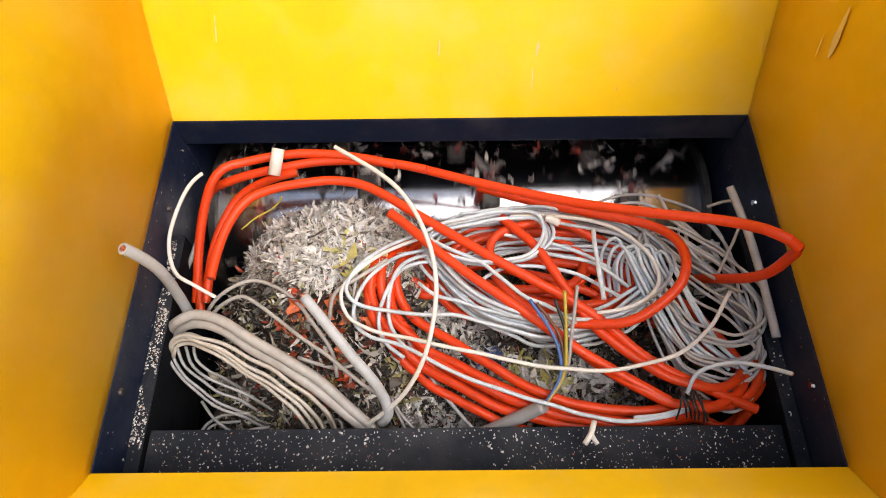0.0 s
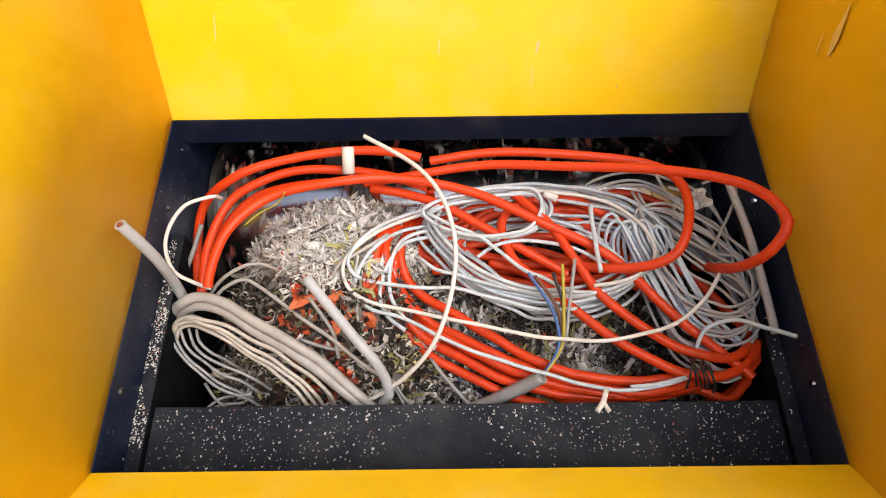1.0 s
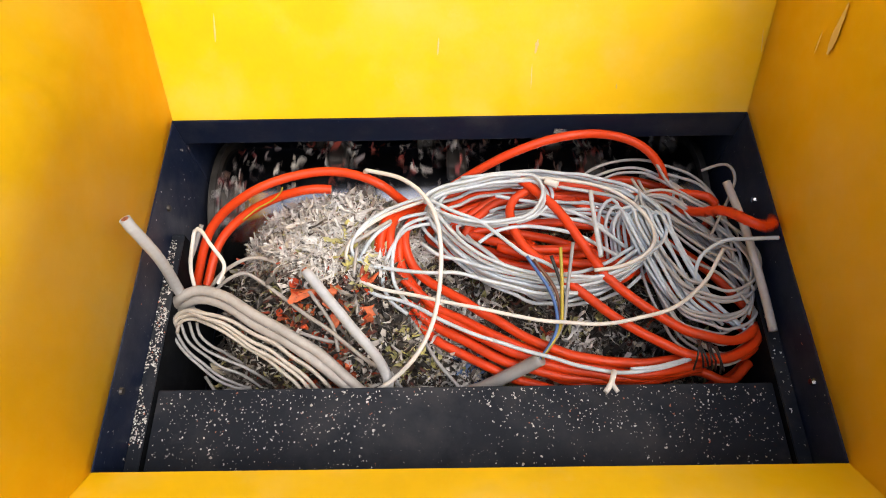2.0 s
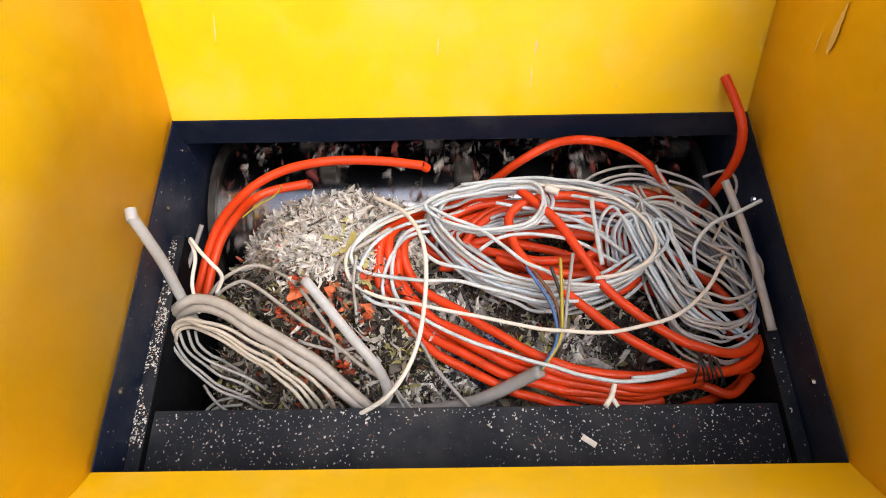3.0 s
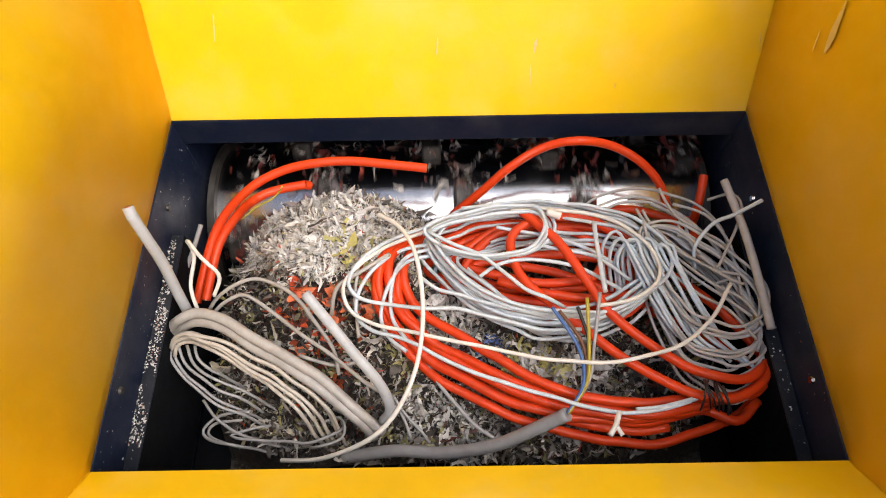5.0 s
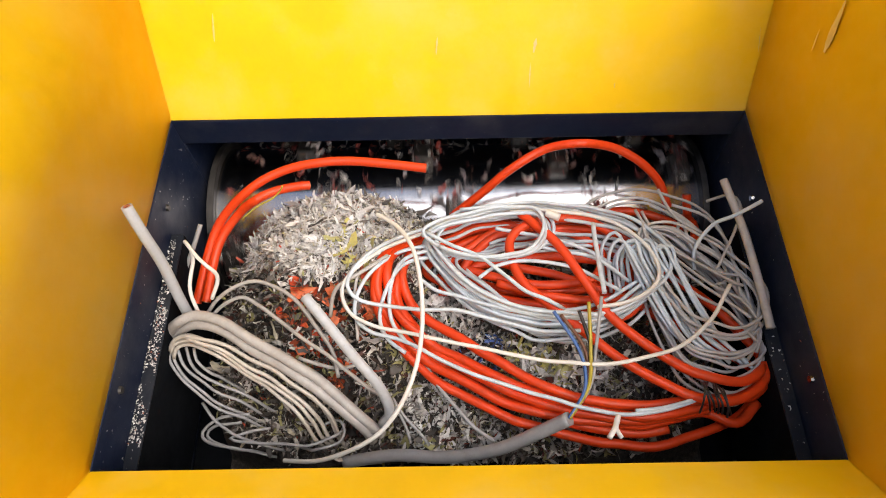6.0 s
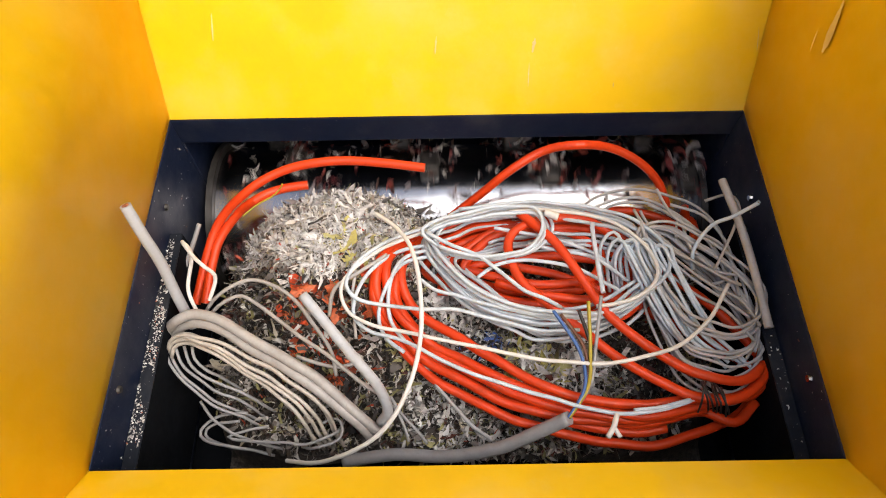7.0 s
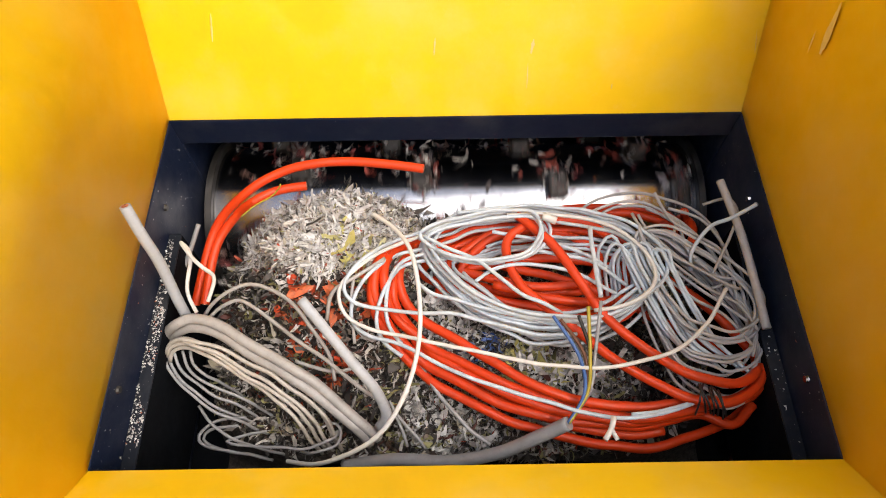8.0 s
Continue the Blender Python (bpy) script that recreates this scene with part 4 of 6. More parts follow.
top_set.append(cable("grey_cable", [(0.156, 0.103, -0.062), (0.185, 0.116, -0.062), (0.216, 0.120, -0.062), (0.248, 0.106, -0.062), (0.274, 0.082, -0.062), (0.297, 0.046, -0.062), (0.315, -0.018, -0.062)], R_DU, dusty_pvc, "loose bent strand of thin grey cable", GG, wobble=0.0012))
top_set.append(cable("grey_cable", [(0.218, 0.065, -0.050), (0.247, 0.026, -0.050), (0.277, -0.003, -0.050), (0.306, -0.023, -0.050), (0.320, -0.053, -0.050)], R_DU, warm_pvc, "loose bent strand of thin grey cable", GG, wobble=0.0012))
top_set.append(cable("grey_cable", [(0.227, 0.052, -0.055), (0.253, 0.015, -0.055), (0.285, -0.015, -0.055), (0.313, -0.040, -0.055)], R_DU, dusty_pvc, "loose bent strand of thin grey cable", GG, wobble=0.0012))
top_set.append(cable("grey_cable", [(0.249, 0.058, -0.050), (0.258, 0.086, -0.050), (0.262, 0.049, -0.050), (0.271, 0.034, -0.050)], R_DU, dusty_pvc, "loose bent strand of thin grey cable", GG, wobble=0.0012))
top_set.append(cable("grey_cable", [(0.221, 0.070, -0.052), (0.226, 0.025, -0.052), (0.256, -0.011, -0.052), (0.289, -0.035, -0.052), (0.311, -0.068, -0.052)], R_DU, warm_pvc, "loose bent strand of thin grey cable", GG, wobble=0.0012))

# the bundle of thick and thin grey cable at the front corner
left_set.append(cable("thick_grey_cable", [(-0.337, -0.044, -0.100), (-0.327, -0.035, -0.077), (-0.309, -0.033, -0.055), (-0.292, -0.028, -0.052), (-0.264, -0.035, -0.050), (-0.233, -0.053, -0.055), (-0.195, -0.074, -0.060), (-0.160, -0.093, -0.073), (-0.130, -0.116, -0.085), (-0.106, -0.135, -0.100), (-0.091, -0.145, -0.115)], R_TH, warm_pvc, "thick warm grey sheathed cable bent in an arch", GL, wobble=0.0012))
left_set.append(cable("thick_grey_cable", [(-0.331, -0.042, -0.100), (-0.314, -0.035, -0.075), (-0.292, -0.035, -0.060), (-0.266, -0.041, -0.060), (-0.229, -0.063, -0.065), (-0.185, -0.087, -0.072), (-0.145, -0.114, -0.085), (-0.112, -0.139, -0.103), (-0.102, -0.148, -0.125)], R_TH, warm_pvc, "thick warm grey sheathed cable bent in an arch", GL, wobble=0.0012))
cream_coil = tagged(new("beige_cable_coil"), "coil of thin cream cable lying over a grey one", "cable", GG)
for pts in (
        [(-0.326, -0.056, -0.080), (-0.318, -0.051, -0.066), (-0.299, -0.050, -0.056), (-0.271, -0.054, -0.059), (-0.227, -0.073, -0.066), (-0.185, -0.097, -0.077), (-0.155, -0.119, -0.093), (-0.139, -0.145, -0.145)],
        [(-0.326, -0.052, -0.080), (-0.313, -0.049, -0.066), (-0.292, -0.054, -0.056), (-0.264, -0.063, -0.059), (-0.226, -0.082, -0.066), (-0.190, -0.104, -0.077), (-0.161, -0.127, -0.095), (-0.147, -0.150, -0.150)],
        [(-0.326, -0.058, -0.085), (-0.318, -0.053, -0.071), (-0.290, -0.054, -0.061), (-0.258, -0.068, -0.064), (-0.224, -0.088, -0.071), (-0.187, -0.111, -0.082), (-0.165, -0.131, -0.100), (-0.154, -0.150, -0.155)],
        [(-0.329, -0.053, -0.085), (-0.312, -0.045, -0.071), (-0.282, -0.051, -0.061), (-0.247, -0.063, -0.064), (-0.209, -0.083, -0.071), (-0.173, -0.105, -0.082), (-0.148, -0.126, -0.100), (-0.136, -0.149, -0.155)],
        [(-0.323, -0.065, -0.085), (-0.316, -0.056, -0.074), (-0.290, -0.058, -0.066), (-0.259, -0.072, -0.069), (-0.228, -0.088, -0.076), (-0.198, -0.110, -0.087), (-0.171, -0.134, -0.103), (-0.160, -0.153, -0.155)],
        ):
    cable("cable_loop", pts, R_GR, cream_pvc, "", wobble=0.004, parent=cream_coil)
left_set.append(cream_coil)
grey_low = tagged(new("grey_cable_coil"), "loose low loops of thin dusty grey cable", "cable", GG)
for pts in (
        [(-0.328, -0.054, -0.085), (-0.328, -0.066, -0.087), (-0.318, -0.081, -0.090), (-0.299, -0.099, -0.100), (-0.275, -0.113, -0.110), (-0.249, -0.123, -0.122), (-0.220, -0.129, -0.170)],
        [(-0.325, -0.058, -0.085), (-0.321, -0.070, -0.088), (-0.306, -0.088, -0.094), (-0.284, -0.103, -0.106), (-0.259, -0.114, -0.120), (-0.230, -0.119, -0.170)],
        [(-0.318, -0.056, -0.080), (-0.312, -0.071, -0.086), (-0.297, -0.084, -0.094), (-0.273, -0.098, -0.106), (-0.251, -0.106, -0.120), (-0.228, -0.114, -0.170)],
        [(-0.309, -0.055, -0.080), (-0.301, -0.071, -0.083), (-0.287, -0.083, -0.088), (-0.266, -0.092, -0.097), (-0.243, -0.102, -0.112), (-0.214, -0.111, -0.165)],
        [(-0.300, -0.056, -0.080), (-0.295, -0.068, -0.084), (-0.281, -0.078, -0.093), (-0.270, -0.080, -0.108), (-0.249, -0.090, -0.165)],
        [(-0.296, -0.105, -0.120), (-0.282, -0.119, -0.124), (-0.268, -0.129, -0.128), (-0.253, -0.140, -0.132), (-0.224, -0.151, -0.136), (-0.193, -0.153, -0.175)],
        [(-0.242, -0.120, -0.125), (-0.270, -0.118, -0.127), (-0.288, -0.128, -0.128), (-0.294, -0.138, -0.130), (-0.280, -0.148, -0.132), (-0.254, -0.153, -0.133), (-0.217, -0.156, -0.170)],
        [(-0.251, -0.126, -0.130), (-0.274, -0.125, -0.132), (-0.288, -0.133, -0.134), (-0.284, -0.142, -0.136), (-0.263, -0.150, -0.138), (-0.225, -0.152, -0.175)],
        [(-0.219, -0.131, -0.135), (-0.244, -0.136, -0.134), (-0.261, -0.140, -0.132), (-0.251, -0.146, -0.131), (-0.216, -0.151, -0.129), (-0.171, -0.151, -0.126), (-0.140, -0.142, -0.123), (-0.136, -0.120, -0.155)],
        [(-0.156, -0.133, -0.120), (-0.141, -0.126, -0.122), (-0.133, -0.135, -0.124), (-0.140, -0.150, -0.126), (-0.165, -0.156, -0.128), (-0.191, -0.147, -0.165)],
        ):
    cable("cable_loop", pts, R_DU * 0.95, mid_grey_pvc, "", wobble=0.004, parent=grey_low)
left_set.append(grey_low)
left_set.append(cable("beige_cable", [(-0.290, -0.011, -0.080), (-0.280, -0.002, -0.070), (-0.262, 0.007, -0.060), (-0.237, 0.014, -0.055), (-0.213, 0.007, -0.050), (-0.186, -0.010, -0.048), (-0.161, -0.039, -0.055), (-0.143, -0.065, -0.072), (-0.138, -0.087, -0.090)], R_GR, warm_pvc, "thin beige cable arching over the shreds", GG, wobble=0.0012))
left_set.append(cable("beige_cable", [(-0.284, -0.015, -0.080), (-0.271, -0.005, -0.074), (-0.249, -0.000, -0.067), (-0.227, -0.013, -0.064), (-0.187, -0.043, -0.061), (-0.147, -0.072, -0.061), (-0.110, -0.100, -0.066), (-0.083, -0.118, -0.070)], R_GR, warm_pvc, "thin beige cable lying over the shreds", GG, wobble=0.0012))
left_set.append(cable("beige_cable", [(-0.114, -0.072, -0.090), (-0.135, -0.078, -0.088), (-0.164, -0.073, -0.087), (-0.183, -0.067, -0.085)], R_GR, warm_pvc, "thin beige cable lying over the shreds", GG, wobble=0.0012))
left_set.append(cable("grey_cable", [(-0.061, -0.050, -0.082), (-0.046, -0.066, -0.094), (-0.029, -0.095, -0.098), (-0.011, -0.118, -0.102), (0.010, -0.140, -0.106), (0.031, -0.155, -0.110)], R_GR, mid_grey_pvc, "thin grey cable running under the ram", GG, wobble=0.0012))
left_set.append(cable("grey_cable", [(-0.079, -0.108, -0.100), (-0.067, -0.126, -0.107), (-0.048, -0.145, -0.113), (-0.039, -0.156, -0.120)], R_DU, mid_grey_pvc, "thin grey cable running under the ram", GG, wobble=0.0012))
left_set.append(cable("grey_cable", [(-0.076, -0.116, -0.105), (-0.065, -0.136, -0.112), (-0.059, -0.153, -0.120)], R_DU, mid_grey_pvc, "thin grey cable running under the ram", GG, wobble=0.0012))
left_set.append(cable("grey_cable", [(-0.114, 0.008, -0.023), (-0.118, -0.018, -0.041), (-0.117, -0.037, -0.058), (-0.115, -0.056, -0.060)], R_DU, warm_pvc, "thin grey cable lying on the shreds", GG, wobble=0.0012))
sm = [(-0.164, -0.028, -0.005), (-0.141, -0.054, -0.015), (-0.112, -0.087, -0.028), (-0.092, -0.107, -0.045), (-0.083, -0.119, -0.065), (-0.080, -0.130, -0.083), (-0.089, -0.137, -0.100)]
stub_mid = cable("thick_grey_cable", sm, R_TH, pale_grey_pvc, "thick grey cable with a cut end sticking up", GL)
cut_end(stub_mid, sm[0], (2 * sm[0][0] - sm[1][0], 2 * sm[0][1] - sm[1][1], 2 * sm[0][2] - sm[1][2]), R_TH)
left_set.append(stub_mid)
cable("grey_cable", [(-0.308, 0.092, -0.060), (-0.318, 0.068, -0.075), (-0.329, 0.047, -0.090)], R_DU * 1.6, mid_grey_pvc, "short grey cable offcut standing by the guide rail", GG)
side_stick = cable("grey_conduit", [(0.304, 0.116, -0.020), (0.317, 0.055, -0.030), (0.323, -0.011, -0.038), (0.326, -0.057, -0.045)], 0.0046, dusty_pvc, "stiff grey cable offcut leaning by the side wall", GL)

# five core cable with its bare wires
nym = cable("five_core_cable", [(-0.135, -0.166, -0.160), (-0.075, -0.163, -0.140), (-0.018, -0.168, -0.130), (0.037, -0.164, -0.110), (0.078, -0.153, -0.085), (0.107, -0.145, -0.060)], 0.0074, mid_grey_pvc, "grey five core cable with its wires spread at the stripped end", GL)
for wname, m, pts in (
        ("blue_wire", blue_pvc, [(0.106, -0.145, -0.060), (0.124, -0.117, -0.047), (0.119, -0.084, -0.030), (0.093, -0.048, -0.010)]),
        ("brown_wire", brown_pvc, [(0.106, -0.145, -0.060), (0.126, -0.114, -0.047), (0.124, -0.081, -0.030), (0.100, -0.052, -0.010)]),
        ("black_wire", black_pvc, [(0.107, -0.145, -0.060), (0.129, -0.112, -0.047), (0.131, -0.081, -0.030), (0.119, -0.048, -0.010)]),
        ("yellow_wire", yellow_pvc, [(0.107, -0.145, -0.060), (0.127, -0.117, -0.047), (0.130, -0.087, -0.030), (0.130, -0.038, -0.010)]),
        ("grey_wire", mid_grey_pvc, [(0.107, -0.145, -0.060), (0.130, -0.114, -0.047), (0.136, -0.081, -0.030), (0.144, -0.032, -0.010)])):
    cable(wname, pts, 0.0019, m, "", parent=nym, step=0.004)
tie_base = [(0.249, -0.108, -0.062), (0.241, -0.122, -0.043), (0.242, -0.132, -0.043), (0.246, -0.138, -0.060)]
tie = tagged(new("black_tie_wire"), "black wire tie wrapped round the orange cables", "cable tie")
rng = random.Random(71)
for k in range(7):
    sx = 0.0032 * k + rng.uniform(-0.002, 0.002)
    lean = rng.uniform(-0.006, 0.006)
    cable("wrap", [(x + sx + lean * q, y + rng.uniform(-0.002, 0.002) - 0.0012 * k, z + rng.uniform(0, 0.003)) for q, (x, y, z) in enumerate(tie_base)], 0.0011, black_pvc, "", parent=tie, step=0.003)
front_set.append(tie)
tg = [(0.152, -0.146, -0.045), (0.148, -0.157, -0.045), (0.140, -0.168, -0.045), (0.153, -0.168, -0.045)]
tape = tagged(new("tape_tag"), "torn white tape tag on the cable", "tape")
cable("strip", [tg[0], tg[1], tg[2]], 0.0028, white_pvc, "", parent=tape, step=0.004, wobble=0.002)
cable("strip", [tg[0], tg[1], tg[3]], 0.0024, white_pvc, "", parent=tape, step=0.004, wobble=0.002)
front_set.append(tape)
label_pts = [(0.098, 0.082, -0.030), (0.113, 0.075, -0.030)]
label_tag = cable("label_tag", [label_pts[0], label_pts[1]], 0.0045, white_pvc, "white paper label on the grey coil", "", category="label", step=0.005)
top_set.append(label_tag)


# ---- bending cables, built as short stiff pieces ----
def bending_cable(name, length, radius, mat, label, group, pieces):
    ob = tagged(new(name), label, "cable", group)
    ln = length / pieces
    h = ln * 0.5 + radius * 0.22
    seg, kinds = [], []
    for r in (radius, radius * 0.994):
        v, f = lathe([(-h, r), (h, r)], 14, False)
        first = mesh_ob("cable_piece", v, f, mat, ob, True)
        seg.append(first)
        kinds.append(first.data)
    for k in range(2, pieces):
        s = new("cable_piece", kinds[k % 2])
        s.parent = ob
        seg.append(s)
    for s, sign in ((seg[0], -1), (seg[-1], 1)):
        turn = Matrix.Rotation(math.pi / 2, 4, "Y")
        bm = bmesh.new()
        bmesh.ops.create_cone(bm, cap_ends=True, segments=14, radius1=radius * 0.985, radius2=radius * 0.985, depth=0.002,
                              matrix=Matrix.Translation((sign * (h - 0.0012), 0, 0)) @ turn)
        part("end_face", bm, mat, s)
        bm = bmesh.new()
        bmesh.ops.create_cone(bm, cap_ends=True, segments=10, radius1=radius * 0.58, radius2=radius * 0.58, depth=0.003,
                              matrix=Matrix.Translation((sign * (h - 0.0008), 0, 0)) @ turn)
        part("core", bm, copper, s, "copper core at the cut end")
    return ob, seg, length


def bend(thing, shapes, times):
    """Key the pieces of a bending cable along shapes (seconds, control points)."""
    _, seg, length = thing
    keys = [t for t, _ in shapes]
    ctrl = []
    for _, p in shapes:
        ctrl.append(spline(p, 24)[0])
    ctrl = np.array(ctrl)
    rows = [[] for _ in seg]
    for t in times:
        i = max(0, min(len(keys) - 2, int(np.searchsorted(keys, t, side="right")) - 1))
        u = min(1, max(0, (t - keys[i]) / (keys[i + 1] - keys[i])))
        a, b, c, d = ctrl[max(i - 1, 0)], ctrl[i], ctrl[i + 1], ctrl[min(i + 2, len(keys) - 1)]
        u = u * u * (3 - 2 * u)
        pts = b + (c - b) * u
        line, total = spline(pts, 300)
        far = line[-1]
        tail = [far + (np.array([far[0], RY, RZ]) - far) * q for q in (0.25, 0.5, 0.75, 1)]
        tail += [np.array([far[0] + 0.012 * q, RY + 0.05 * math.sin(q), RZ + 0.05 * math.cos(q)]) for q in range(12)]
        line = np.concatenate([line, tail])
        s = np.concatenate([[0], np.cumsum(np.linalg.norm(np.diff(line, axis=0), axis=1))])
        step = length / len(seg)
        for k, r in enumerate(rows):
            ends = [np.array([np.interp(w, s, line[:, q]) for q in range(3)]) for w in (k * step, (k + 1) * step)]
            way = Vector(ends[1] - ends[0])
            mid = Vector((ends[0] + ends[1]) / 2)
            r.append((t, Matrix.Translation(mid) @ way.to_track_quat("X", "Z").to_matrix().to_4x4()))
    for s, r in zip(seg, rows):
        walk(s, r)


left_outer = bending_cable("orange_cable", 0.372, R_OR, orange_pvc, "orange cable arching up from the heap towards the rotor", GO, 40)
left_inner = bending_cable("orange_cable", 0.212, R_OR, orange_pvc, "orange cable arching beside its neighbour to the rotor", GO, 30)
long_loop = bending_cable("orange_cable", 0.66, R_OR, orange_pvc, "long orange cable loop drawn into the rotor", GO, 60)
back_arc = bending_cable("orange_cable", 0.50, R_OR, orange_pvc, "orange cable arching over the rotor", GO, 50)
whip = bending_cable("orange_cable", 0.73, R_OR, orange_pvc, "loose orange cable whipping at the rotor", GO, 68)
diagonal = bending_cable("orange_cable", 0.36, R_OR, orange_pvc, "orange cable lying slantwise over the coils", GO, 36)
left_third = bending_cable("orange_cable", 0.42, R_OR, orange_pvc, "orange cable of the bundle drawn into the rotor", GO, 42)
white_arc = bending_cable("white_cable", 0.418, R_GR * 1.1, white_pvc, "off-white thin cable bowing over the heap", GG, 52)

stub_left = bending_cable("thick_grey_cable", 0.172, R_TH, pale_grey_pvc, "thick grey cable end leaning over the guide rail", GL, 18)
hook = bending_cable("white_cable", 0.178, R_GR, white_pvc, "thin off-white cable end bent in a hook", GG, 34)
tail_end = bending_cable("grey_cable", 0.114, R_GR, grey_pvc, "loose end of thin grey cable by the side wall", GG, 26)

verts, faces = [], []
for j in range(7):
    for i in range(9):
        q = Vector((i * 0.5, j * 0.6, 3.3))
        verts.append((0.0045 * (i - 4) + 0.004 * noise.noise(q), 0.004 * (j - 3) + 0.004 * noise.noise(q + Vector((9, 0, 0))), 0.011 * noise.noise(q * 1.4 + Vector((0, 7, 0)))))
for j in range(6):
    for i in range(8):
        a = j * 9 + i
        faces.append((a, a + 1, a + 10, a + 9))
film_scrap = tagged(mesh_ob("sheath_scrap", verts, faces, white_pvc), "crumpled pale scrap of cable sheath tossed at the rotor", "plastic scrap")
solid = film_scrap.modifiers.new("thickness", "SOLIDIFY")
solid.thickness = 0.0009

chip_bm = block(-0.008, 0.008, -0.003, 0.003, 0, 0.0015, 0.0004)
chip = part("white_chip", chip_bm, white_pvc, None)
tagged(chip, "white plastic chip thrown onto the ram", "plastic chip")
offcut_bm = bmesh.new()
bmesh.ops.create_cone(offcut_bm, cap_ends=True, segments=16, radius1=0.0072, radius2=0.0072, depth=0.031)
offcut = part("conduit_offcut", offcut_bm, white_pvc, None, "", True)
tagged(offcut, "short white plastic conduit offcut tossed by the rotor", "conduit offcut")
bm = bmesh.new()
bmesh.ops.create_cone(bm, cap_ends=True, segments=12, radius1=0.0047, radius2=0.0047, depth=0.0315)
part("bore", bm, mid_grey_pvc, offcut, "grey bore")


# ---- things that move ----
def slide(obs, rows):
    for ob in obs:
        home = ob.matrix_basis.copy()
        walk(ob, [(t, Matrix.Translation((dx, dy, 0)) @ home) for t, dx, dy in rows])


